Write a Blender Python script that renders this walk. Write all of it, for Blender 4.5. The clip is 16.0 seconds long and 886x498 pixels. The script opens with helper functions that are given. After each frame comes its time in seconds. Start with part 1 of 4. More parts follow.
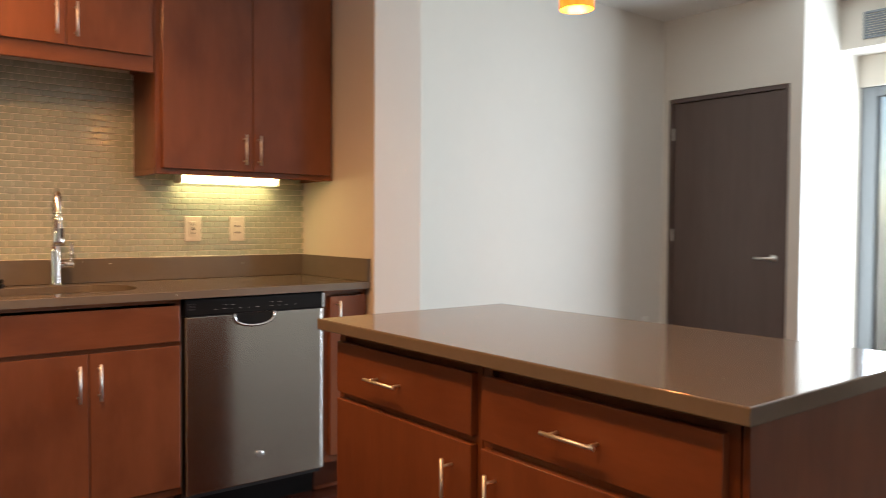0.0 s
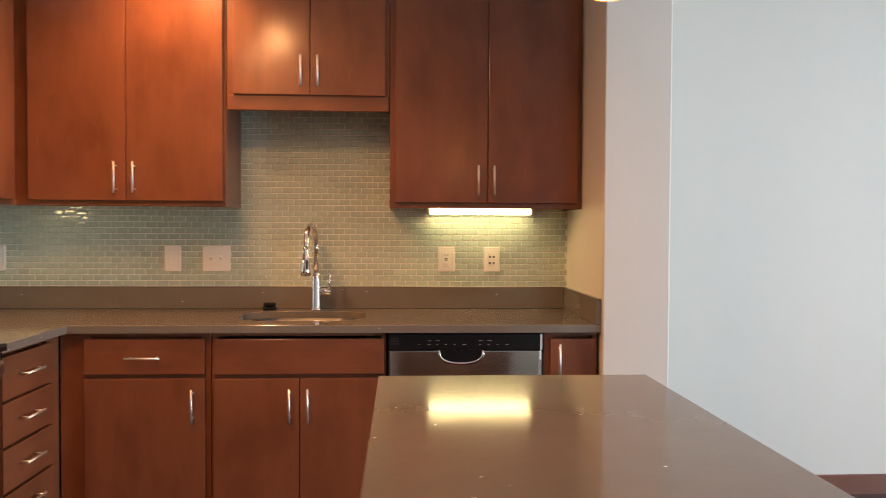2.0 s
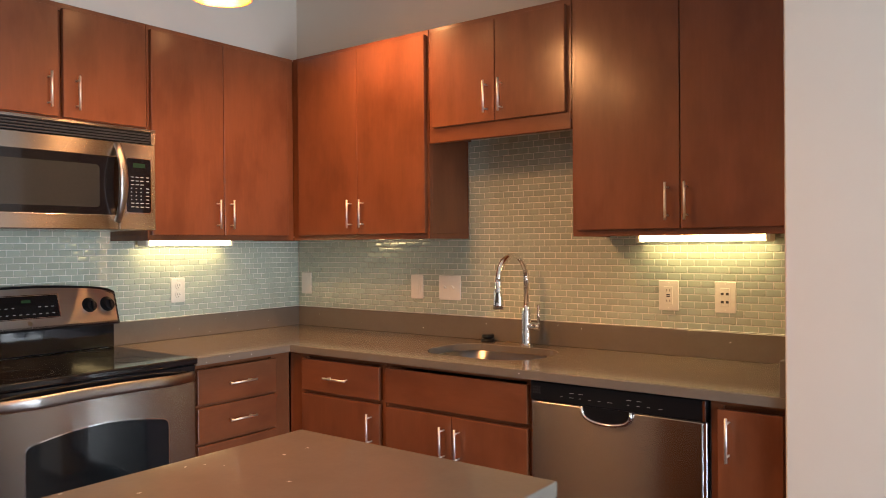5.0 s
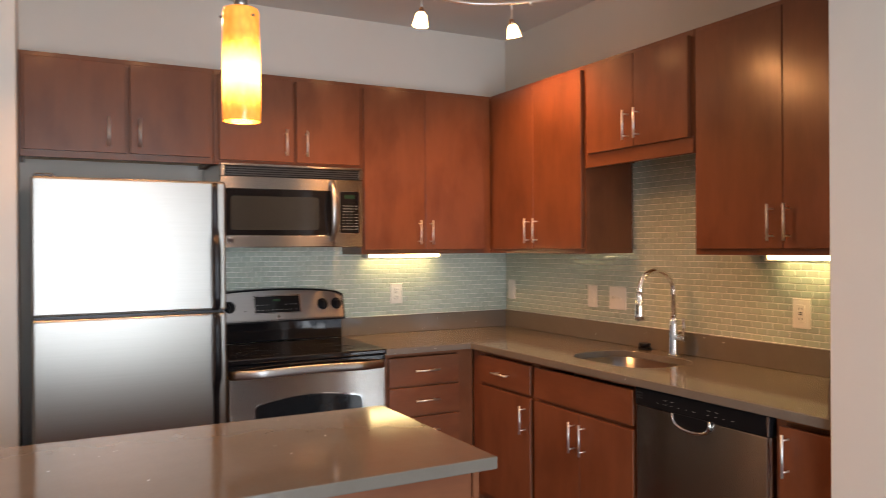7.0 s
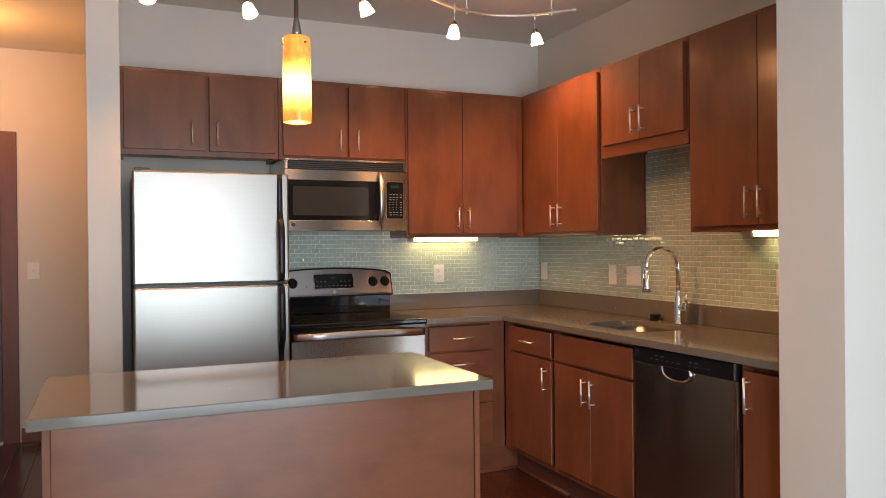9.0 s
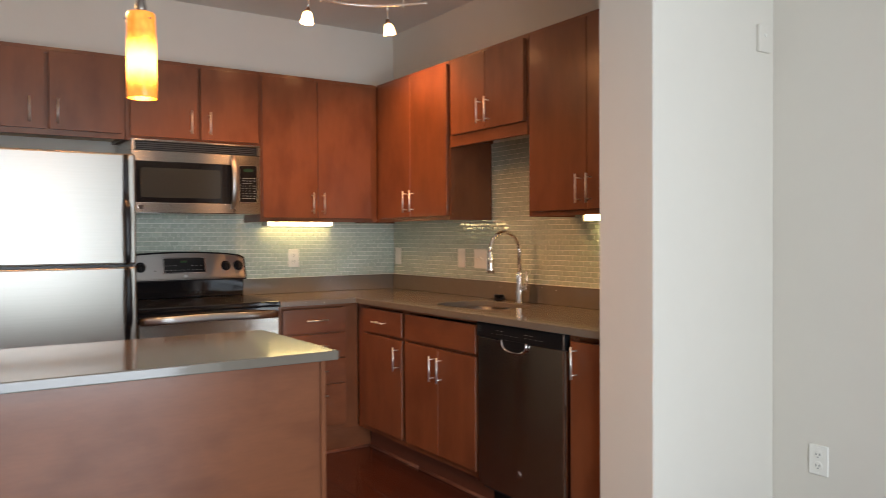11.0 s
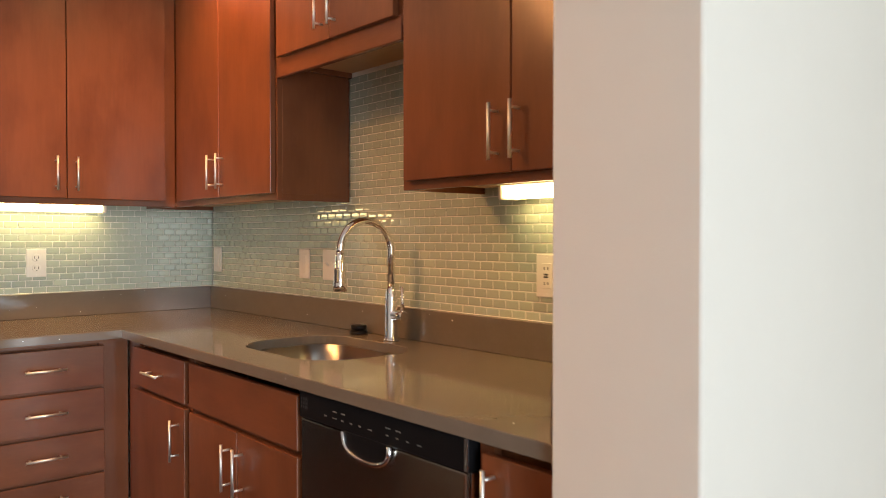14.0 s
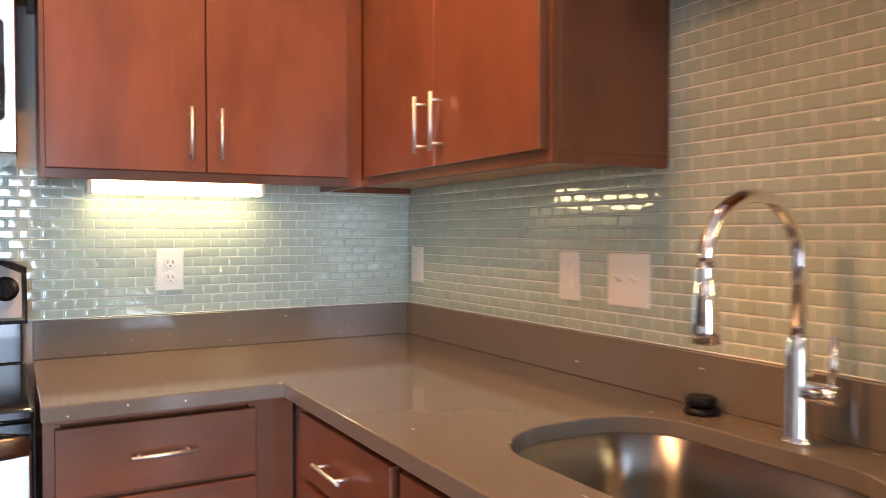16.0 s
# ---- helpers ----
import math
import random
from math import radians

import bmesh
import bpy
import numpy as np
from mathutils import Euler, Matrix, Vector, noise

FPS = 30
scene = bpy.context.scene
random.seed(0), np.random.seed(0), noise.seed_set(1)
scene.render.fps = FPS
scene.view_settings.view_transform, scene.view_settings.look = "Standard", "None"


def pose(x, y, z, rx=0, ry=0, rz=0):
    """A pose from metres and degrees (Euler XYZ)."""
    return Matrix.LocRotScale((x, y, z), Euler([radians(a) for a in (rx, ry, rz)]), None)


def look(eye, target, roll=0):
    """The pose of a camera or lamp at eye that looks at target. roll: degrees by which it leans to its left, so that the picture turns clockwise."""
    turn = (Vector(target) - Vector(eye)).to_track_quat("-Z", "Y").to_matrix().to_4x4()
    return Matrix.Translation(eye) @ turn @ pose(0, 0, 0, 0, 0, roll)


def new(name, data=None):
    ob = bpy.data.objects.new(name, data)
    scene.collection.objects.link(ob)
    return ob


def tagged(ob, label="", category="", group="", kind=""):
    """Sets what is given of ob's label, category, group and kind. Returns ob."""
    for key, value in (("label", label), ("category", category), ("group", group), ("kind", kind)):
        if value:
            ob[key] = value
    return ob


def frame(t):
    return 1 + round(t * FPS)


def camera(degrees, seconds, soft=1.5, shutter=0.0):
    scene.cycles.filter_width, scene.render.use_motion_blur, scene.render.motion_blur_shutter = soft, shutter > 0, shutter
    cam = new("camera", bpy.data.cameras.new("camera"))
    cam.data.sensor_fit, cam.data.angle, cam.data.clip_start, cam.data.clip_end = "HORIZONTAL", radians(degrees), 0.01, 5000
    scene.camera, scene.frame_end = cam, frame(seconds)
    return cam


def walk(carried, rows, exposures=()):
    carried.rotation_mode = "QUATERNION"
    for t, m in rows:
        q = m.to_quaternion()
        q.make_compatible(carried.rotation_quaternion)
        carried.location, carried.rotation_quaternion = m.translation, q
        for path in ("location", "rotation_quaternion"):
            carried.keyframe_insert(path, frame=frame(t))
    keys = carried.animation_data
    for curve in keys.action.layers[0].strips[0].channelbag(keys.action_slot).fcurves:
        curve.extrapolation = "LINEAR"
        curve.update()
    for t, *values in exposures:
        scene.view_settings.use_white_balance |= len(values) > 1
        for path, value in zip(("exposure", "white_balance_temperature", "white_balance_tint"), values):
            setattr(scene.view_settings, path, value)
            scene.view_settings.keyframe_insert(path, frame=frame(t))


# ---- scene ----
cam = camera(60.2, 16.0, soft=0.85, shutter=0.5)
PATH = [
    (0, (0.815, -3.476, 1.174), (2.055, -1.907, 1.107), 0.3),
    (0.3, (0.968, -3.474, 1.183), (2.041, -1.788, 1.115), 0.1),
    (0.5, (1.111, -3.494, 1.194), (2.074, -1.742, 1.13), 0.0),
    (1, (1.379, -3.55, 1.198), (2.144, -1.703, 1.146), -0.1),
    (1.5, (1.582, -3.575, 1.241), (2.025, -1.625, 1.192), 0.5),
    (2, (1.880, -3.549, 1.278), (1.991, -1.552, 1.229), 0.3),
    (2.5, (2.141, -3.534, 1.271), (1.98, -1.541, 1.231), 0.4),
    (3, (2.433, -3.473, 1.31), (1.82, -1.571, 1.26), 0.7),
    (3.5, (2.711, -3.383, 1.307), (1.816, -1.594, 1.276), 0.1),
    (5.8, (3.482, -2.704, 1.373), (2.133, -1.227, 1.36), -0.8),
    (6, (3.591, -2.696, 1.382), (2.188, -1.271, 1.371), -0.9),
    (6.2, (3.695, -2.686, 1.403), (2.216, -1.339, 1.392), -0.7),
    (6.5, (3.829, -2.649, 1.416), (2.227, -1.451, 1.41), -0.7),
    (7, (4.033, -2.611, 1.412), (2.271, -1.666, 1.405), -0.4),
    (7.5, (4.217, -2.648, 1.409), (2.385, -1.847, 1.4), -0.2),
    (8, (4.395, -2.652, 1.392), (2.543, -1.895, 1.385), -0.2),
    (8.2, (4.434, -2.648, 1.381), (2.584, -1.888, 1.374), -0.3),
    (10.3, (4.752, -2.832, 1.256), (2.998, -1.871, 1.235), 0.0),
    (10.5, (4.762, -2.798, 1.255), (3.033, -1.797, 1.232), 0.1),
    (11, (4.715, -2.718, 1.276), (3.05, -1.61, 1.244), -0.3),
    (11.5, (4.570, -2.520, 1.281), (2.969, -1.322, 1.240), -0.3),
    (12, (4.391, -2.409, 1.281), (2.82, -1.172, 1.23), -0.2),
    (12.5, (4.162, -2.194, 1.286), (2.622, -0.919, 1.235), -0.2),
    (13, (3.953, -1.942, 1.264), (2.45, -0.624, 1.214), -0.4),
    (13.5, (3.697, -1.765, 1.265), (2.212, -0.426, 1.213), -0.2),
    (14, (3.449, -1.567, 1.248), (1.945, -0.249, 1.216), -0.0),
    (14.5, (3.145, -1.388, 1.278), (1.571, -0.156, 1.219), -0.3),
    (15, (2.835, -1.312, 1.265), (1.183, -0.187, 1.209), 0.0),
    (15.2, (2.724, -1.257, 1.271), (1.049, -0.166, 1.216), -0.2),
    (15.5, (2.557, -1.216, 1.275), (0.87, -0.142, 1.211), -0.3),
    (16, (2.264, -1.146, 1.243), (0.522, -0.165, 1.202), -0.1),
]
walk(cam, [(t, look(eye, target, roll)) for t, eye, target, roll in PATH],
     exposures=[(0, 0.2, 6800, 12), (0.5, 0.4, 7100, 12), (1, 0.42, 7000, 12), (2, 0.2, 6400, 12), (2.5, 0.2, 6200, 12), (3.5, 0.3, 6600, 12), (6, 0.08, 6800, 17), (7, 0.0, 6950, 17), (8, -0.08, 6700, 14),
                (10.5, -0.14, 6950, 14), (12.5, 0.0, 7000, 14), (13.5, 0.1, 7000, 13), (14.5, 0.16, 7300, 13), (15.2, 0.32, 6900, 13), (16, 0.4, 6050, 15)])

# ---------------------------------------------------------------- light
world = bpy.data.worlds.new("sky")
scene.world = world
world.use_nodes = True
wn = world.node_tree.nodes
sky = wn.new("ShaderNodeTexSky")
sky.sky_type, sky.sun_disc = "NISHITA", False
sky.sun_elevation, sky.sun_rotation = radians(40), radians(200)
wn["Background"].inputs["Strength"].default_value = 0.12
world.node_tree.links.new(sky.outputs[0], wn["Background"].inputs["Color"])


def lamp(name, kind, m, watts, colour, size=0.1, size_y=None, spot=None):
    data = bpy.data.lights.new(name, kind)
    data.energy, data.color = watts, colour
    if kind == "AREA":
        data.shape, data.size, data.size_y = "RECTANGLE", size, size_y or size
    elif kind != "SUN":
        data.shadow_soft_size = size
    if spot:
        data.spot_size, data.spot_blend = radians(spot), 0.8
    ob = new(name, data)
    ob.matrix_world = m
    return ob


WARM = (1.0, 0.465, 0.17)
COOL = (0.69, 0.845, 1.0)
SPOTS = [(1.0, -0.607, 0.85, -0.25), (0.97, -1.068, 1.0, -1.25), (1.16, -1.63, 1.1, -0.95), (0.93, -2.12, 1.5, -1.8), (0.98, -2.56, 1.7, -2.4)]
PEND = (2.254, -2.183)
lamp("window_daylight", "AREA", look((6.522, -2.03, 1.12), (0, -2.03, 1.12)), 188, COOL, 1.84, 2.0)
for sx, sy, tx, ty in SPOTS:
    lamp("track_bulb", "SPOT", look((sx, sy, 2.395), (tx, ty, 0.9)), 36, WARM, 0.03, spot=146)
lamp("pendant_bulb", "POINT", pose(PEND[0], PEND[1], 1.715), 4, (1.0, 0.40, 0.13), 0.03)
lamp("hall_bulb", "POINT", pose(-0.55, -3.55, 2.45), 20, (1.0, 0.41, 0.10), 0.08)

# ---------------------------------------------------------------- materials


def mat(name, colour, rough=0.5, metal=0.0, spec=0.5, vary=0.0, scale=8.0, stretch=(1, 1, 1), bump=0.0, bump_scale=60.0,
        rough_vary=0.0, island=0.0, coat=0.0, emit=None, strength=0.0):
    """A painted, wooden or metal surface: colour varied at two scales, fine relief, roughness that wanders."""
    m = bpy.data.materials.new(name)
    m.use_nodes = True
    n, l = m.node_tree.nodes, m.node_tree.links
    b = n["Principled BSDF"]
    b.inputs["Base Color"].default_value = (*colour, 1)
    b.inputs["Roughness"].default_value, b.inputs["Metallic"].default_value = rough, metal
    b.inputs["Specular IOR Level"].default_value = spec
    b.inputs["Coat Weight"].default_value, b.inputs["Coat Roughness"].default_value = coat, 0.15
    co = n.new("ShaderNodeTexCoord")
    mp = n.new("ShaderNodeMapping")
    mp.inputs["Scale"].default_value = stretch
    l.new(co.outputs["Object"], mp.inputs["Vector"])

    def noisy(sc, detail=5.0):
        t = n.new("ShaderNodeTexNoise")
        t.inputs["Scale"].default_value, t.inputs["Detail"].default_value = sc, detail
        l.new(mp.outputs[0], t.inputs["Vector"])
        return t.outputs["Fac"]

    def maths(op, a, c):
        t = n.new("ShaderNodeMath")
        t.operation = op
        for i, v in enumerate((a, c)):
            if isinstance(v, (int, float)):
                t.inputs[i].default_value = v
            else:
                l.new(v, t.inputs[i])
        return t.outputs[0]

    if vary or island:
        total = maths("ADD", maths("MULTIPLY", maths("SUBTRACT", noisy(scale), 0.5), vary * 1.6),
                      maths("MULTIPLY", maths("SUBTRACT", noisy(scale * 6), 0.5), vary))
        if island:
            info = n.new("ShaderNodeObjectInfo")
            geo = n.new("ShaderNodeNewGeometry")
            both = maths("FRACT", maths("ADD", info.outputs["Random"], geo.outputs["Random Per Island"]), 0)
            total = maths("ADD", total, maths("MULTIPLY", maths("SUBTRACT", both, 0.5), island))
        mix = n.new("ShaderNodeHueSaturation")
        mix.inputs["Color"].default_value = (*colour, 1)
        l.new(maths("ADD", total, 1.0), mix.inputs["Value"])
        l.new(mix.outputs[0], b.inputs["Base Color"])
    if rough_vary:
        l.new(maths("ADD", maths("MULTIPLY", maths("SUBTRACT", noisy(scale * 2.3), 0.5), rough_vary), rough), b.inputs["Roughness"])
    if bump:
        bp = n.new("ShaderNodeBump")
        bp.inputs["Strength"].default_value, bp.inputs["Distance"].default_value = bump, 0.002
        l.new(noisy(bump_scale, 3.0), bp.inputs["Height"])
        l.new(bp.outputs[0], b.inputs["Normal"])
    if emit:
        b.inputs["Emission Color"].default_value, b.inputs["Emission Strength"].default_value = (*emit, 1), strength
    return m


def wood(name, colour, rough, stretch):
    """Stained maple: long soft grain, blotches, a satin lacquer."""
    m = mat(name, colour, rough, vary=0.20, scale=3.0, stretch=stretch, bump=0.012, bump_scale=40, rough_vary=0.03, island=0.10, coat=0.55, spec=0.2)
    n, l = m.node_tree.nodes, m.node_tree.links
    b = n["Principled BSDF"]
    b.inputs["Specular Tint"].default_value = (1.0, 0.92, 0.86, 1)
    b.inputs["Coat Roughness"].default_value = 0.19
    src = b.inputs["Base Color"].links[0].from_socket
    co = n.new("ShaderNodeTexCoord")
    blot = n.new("ShaderNodeTexNoise")
    blot.inputs["Scale"].default_value, blot.inputs["Detail"].default_value = 4.2, 7.0
    long = n.new("ShaderNodeMapping")
    long.inputs["Scale"].default_value = (1.6, 1.6, 0.8) if stretch[2] < 1 else (0.8, 0.8, 1.6)
    l.new(co.outputs["Object"], long.inputs["Vector"])
    l.new(long.outputs[0], blot.inputs["Vector"])
    ramp = n.new("ShaderNodeMapRange")
    ramp.inputs["From Min"].default_value, ramp.inputs["From Max"].default_value = 0.46, 0.74
    ramp.inputs["To Max"].default_value = 0.72
    l.new(blot.outputs["Fac"], ramp.inputs["Value"])
    mx = n.new("ShaderNodeMix")
    mx.data_type = "RGBA"
    l.new(ramp.outputs[0], mx.inputs["Factor"])
    l.new(src, mx.inputs[6])
    mx.inputs[7].default_value = (colour[0] * 0.57, colour[1] * 0.51, colour[2] * 0.50, 1)
    l.new(mx.outputs[2], b.inputs["Base Color"])
    return m


def quartz(name, colour):
    """Grey-brown engineered stone with sparse mirror flecks."""
    m = mat(name, colour, 0.10, vary=0.10, scale=14, rough_vary=0.004)
    n, l = m.node_tree.nodes, m.node_tree.links
    b = n["Principled BSDF"]
    src = b.inputs["Base Color"].links[0].from_socket
    co = n.new("ShaderNodeTexCoord")
    vo = n.new("ShaderNodeTexVoronoi")
    vo.inputs["Scale"].default_value = 55
    l.new(co.outputs["Object"], vo.inputs["Vector"])
    near = n.new("ShaderNodeMath")
    near.operation = "LESS_THAN"
    near.inputs[1].default_value = 0.13
    l.new(vo.outputs["Distance"], near.inputs[0])
    sep = n.new("ShaderNodeSeparateColor")
    l.new(vo.outputs["Color"], sep.inputs[0])
    rare = n.new("ShaderNodeMath")
    rare.operation = "GREATER_THAN"
    rare.inputs[1].default_value = 0.965
    l.new(sep.outputs[0], rare.inputs[0])
    both = n.new("ShaderNodeMath")
    both.operation = "MULTIPLY"
    l.new(near.outputs[0], both.inputs[0])
    l.new(rare.outputs[0], both.inputs[1])
    mx = n.new("ShaderNodeMix")
    mx.data_type = "RGBA"
    l.new(both.outputs[0], mx.inputs["Factor"])
    l.new(src, mx.inputs[6])
    mx.inputs[7].default_value = (0.9, 0.9, 0.86, 1)
    l.new(mx.outputs[2], b.inputs["Base Color"])
    return m


def brushed(name, colour, rough, stretch, aniso=0.5, bump=0.0):
    """Steel brushed crosswise: reflections run out up and down and stay crisp sideways."""
    m = mat(name, colour, rough, metal=1.0, vary=0.06, scale=6, stretch=stretch, rough_vary=0.02, bump=bump, bump_scale=0.3)
    b = m.node_tree.nodes["Principled BSDF"]
    b.inputs["Anisotropic"].default_value, b.inputs["Anisotropic Rotation"].default_value = aniso, 0.25
    return m


def see_through(name, colour, rough, weight=1.0):
    m = mat(name, colour, rough)
    m.node_tree.nodes["Principled BSDF"].inputs["Transmission Weight"].default_value = weight
    return m


WALL = mat("wall_paint", (0.68, 0.635, 0.56), 0.62, vary=0.03, scale=2.0, bump=0.12, bump_scale=260, spec=0.3)
CEIL = mat("ceiling_paint", (0.74, 0.71, 0.66), 0.85, vary=0.03, scale=1.5, bump=0.15, bump_scale=200, spec=0.2)
MAPLE = wood("stained_maple", (0.190, 0.063, 0.026), 0.42, (6, 6, 0.7))
MAPLE_H = wood("stained_maple_crosswise", (0.190, 0.063, 0.026), 0.42, (1.2, 1.2, 7))
# yellowish wood of the cabinet undersides, lamplight on them included in the colour
MAPLE_PALE = mat("pale_lamplit_maple", (0.55, 0.36, 0.19), 0.5, vary=0.12, scale=4, stretch=(5, 5, 1))
KICK = mat("toe_kick", (0.15, 0.048, 0.026), 0.5, vary=0.15)
STONE = quartz("quartz_counter", (0.165, 0.140, 0.112))
STEEL = brushed("brushed_steel", (0.52, 0.495, 0.46), 0.25, (0.6, 0.6, 30), 0.95)
STEEL_S = brushed("sink_steel", (0.36, 0.345, 0.32), 0.28, (0.6, 0.6, 30), 0.92)
STEEL_F = brushed("fridge_steel", (0.30, 0.285, 0.255), 0.36, (0.6, 0.6, 30), 0.35)
STEEL_V = brushed("oven_steel", (0.44, 0.42, 0.395), 0.25, (0.6, 0.6, 30), 0.95)
STEEL_D = brushed("rippled_steel", (0.46, 0.43, 0.39), 0.21, (14, 14, 0.5), 0.97, 0.07)
STEEL_P = brushed("panel_steel", (0.43, 0.41, 0.385), 0.33, (0.6, 0.6, 30), 0.5)
CAULK = mat("white_sealant", (0.82, 0.80, 0.74), 0.4, vary=0.05, scale=30)
NICKEL = mat("satin_nickel", (0.88, 0.86, 0.80), 0.46, metal=1.0, vary=0.04, rough_vary=0.06)
COPPER = mat("copper_tone", (0.42, 0.26, 0.17), 0.35, metal=1.0, vary=0.05)
BRONZE = mat("dark_nickel", (0.33, 0.30, 0.27), 0.34, metal=1.0, vary=0.05)
CHROME = mat("chrome", (0.86, 0.86, 0.87), 0.045, metal=1.0, vary=0.02)
BLACK = mat("black_plastic", (0.008, 0.008, 0.009), 0.30, vary=0.2, rough_vary=0.04, spec=0.22)
GLOSS = mat("black_glass", (0.008, 0.008, 0.009), 0.06, vary=0.2, rough_vary=0.03)
DARKGREY = mat("dark_grey_plastic", (0.035, 0.036, 0.038), 0.42, vary=0.15, bump=0.1, bump_scale=300)
OVENGLASS = mat("oven_window_glass", (0.010, 0.014, 0.017), 0.06, vary=0.2)
MWGLASS = mat("microwave_window_mesh", (0.030, 0.032, 0.029), 0.09, vary=0.1, scale=90)
PLATE = mat("ivory_plastic", (0.80, 0.77, 0.70), 0.35, vary=0.03)
SLOT = mat("socket_slot", (0.05, 0.045, 0.04), 0.6, vary=0.1)
PRINT = mat("light_print", (0.30, 0.30, 0.28), 0.5, vary=0.05)
GREEN = mat("display_digits", (0.012, 0.022, 0.014), 0.2, vary=0.05, emit=(0.3, 1.0, 0.3), strength=0.02)
TILE = mat("glass_tile", (0.435, 0.50, 0.408), 0.055, vary=0.08, scale=25, island=0.13, coat=0.8, bump=0.03, bump_scale=45)
TILE.node_tree.nodes["Principled BSDF"].inputs["Coat Roughness"].default_value = 0.04
GROUT = mat("grout", (0.78, 0.77, 0.69), 0.8, vary=0.10, scale=40, bump=0.2, bump_scale=400)
FLOORWOOD = mat("dark_plank", (0.050, 0.015, 0.009), 0.20, vary=0.35, scale=2.5, stretch=(0.7, 9, 9), island=0.35, bump=0.08, bump_scale=60, rough_vary=0.1)
SUBFLOOR = mat("subfloor", (0.03, 0.012, 0.008), 0.7, vary=0.2)
DARKDOOR = mat("dark_stained_door", (0.105, 0.070, 0.058), 0.42, vary=0.25, scale=2.5, stretch=(7, 7, 0.7), bump=0.06)
CASING = mat("stained_casing", (0.17, 0.062, 0.036), 0.4, vary=0.2, scale=3, stretch=(6, 6, 0.8))
ALU = mat("grey_aluminium", (0.22, 0.24, 0.26), 0.42, metal=0.7, vary=0.05)
PANE = see_through("window_glass", (0.97, 0.99, 1.0), 0.0)
RINGMARK = mat("burner_marking", (0.020, 0.020, 0.021), 0.2, vary=0.1)
TUBE = mat("lit_diffuser", (0.9, 0.87, 0.75), 0.4, vary=0.02, emit=(1.0, 0.78, 0.36), strength=11.5)
FIXTURE = mat("white_enamel", (0.80, 0.78, 0.72), 0.4, vary=0.03)
SPOTGLASS = mat("lit_frosted_glass", (0.9, 0.8, 0.65), 0.35, vary=0.03, emit=(1.0, 0.50, 0.20), strength=17.0)
HALLGLASS = mat("lit_hall_glass", (0.9, 0.75, 0.5), 0.35, vary=0.03, emit=(1.0, 0.5, 0.18), strength=4.0)
BULB = mat("lit_bulb", (1, 0.95, 0.85), 0.3, vary=0.01, emit=(1.0, 0.86, 0.62), strength=25.0)


def art_glass():
    """Amber glass with a net of small cells, lit from inside by its bulb."""
    m = mat("amber_art_glass", (0.75, 0.33, 0.06), 0.14, vary=0.1)
    n, l = m.node_tree.nodes, m.node_tree.links
    b = n["Principled BSDF"]
    co = n.new("ShaderNodeTexCoord")
    mp = n.new("ShaderNodeMapping")
    mp.inputs["Scale"].default_value = (75, 75, 42)
    cells = n.new("ShaderNodeTexVoronoi")
    cells.inputs["Scale"].default_value = 1.0
    l.new(co.outputs["Object"], mp.inputs["Vector"])
    l.new(mp.outputs[0], cells.inputs["Vector"])
    mx = n.new("ShaderNodeMix")
    mx.data_type = "RGBA"
    l.new(cells.outputs["Distance"], mx.inputs["Factor"])
    mx.inputs[6].default_value, mx.inputs[7].default_value = (1.0, 0.40, 0.06, 1), (0.75, 0.15, 0.008, 1)
    l.new(mx.outputs[2], b.inputs["Emission Color"])
    sep = n.new("ShaderNodeSeparateXYZ")
    l.new(co.outputs["Object"], sep.inputs[0])
    off = n.new("ShaderNodeMath")
    off.operation = "SUBTRACT"
    off.inputs[1].default_value = 1.812
    l.new(sep.outputs["Z"], off.inputs[0])
    size = n.new("ShaderNodeMath")
    size.operation = "ABSOLUTE"
    l.new(off.outputs[0], size.inputs[0])
    rng = n.new("ShaderNodeMapRange")
    rng.interpolation_type = "SMOOTHSTEP"
    for k, v in (("From Min", 0.0), ("From Max", 0.095), ("To Min", 11.0), ("To Max", 1.0)):
        rng.inputs[k].default_value = v
    l.new(size.outputs[0], rng.inputs["Value"])
    l.new(rng.outputs[0], b.inputs["Emission Strength"])
    hot = n.new("ShaderNodeMapRange")
    for k, v in (("From Min", 2.5), ("From Max", 10.0), ("To Min", 0.0), ("To Max", 0.85)):
        hot.inputs[k].default_value = v
    l.new(rng.outputs[0], hot.inputs["Value"])
    mx2 = n.new("ShaderNodeMix")
    mx2.data_type = "RGBA"
    l.new(hot.outputs[0], mx2.inputs["Factor"])
    l.new(mx.outputs[2], mx2.inputs[6])
    mx2.inputs[7].default_value = (1.0, 0.44, 0.12, 1)
    l.new(mx2.outputs[2], b.inputs["Emission Color"])
    return m


AMBER = art_glass()

# ---------------------------------------------------------------- mesh helpers
PLACE = {}
SINK = Matrix(((1, 0, 0, 0), (0, -1, 0, 0), (0, 0, 1, 0), (0, 0, 0, 1)))      # u along x, v out of the north wall
STOVE = Matrix(((0, 1, 0, 0), (1, 0, 0, 0), (0, 0, 1, 0), (0, 0, 0, 1)))      # u along y, v out of the west wall
ISLE = Matrix(((0, -1, 0, 2.46), (-1, 0, 0, 0), (0, 0, 1, 0), (0, 0, 0, 1)))  # u along -y, v towards -x
EAST = Matrix(((0, -1, 0, 0), (1, 0, 0, 0), (0, 0, 1, 0), (0, 0, 0, 1)))
UNIT = Matrix.Identity(4)


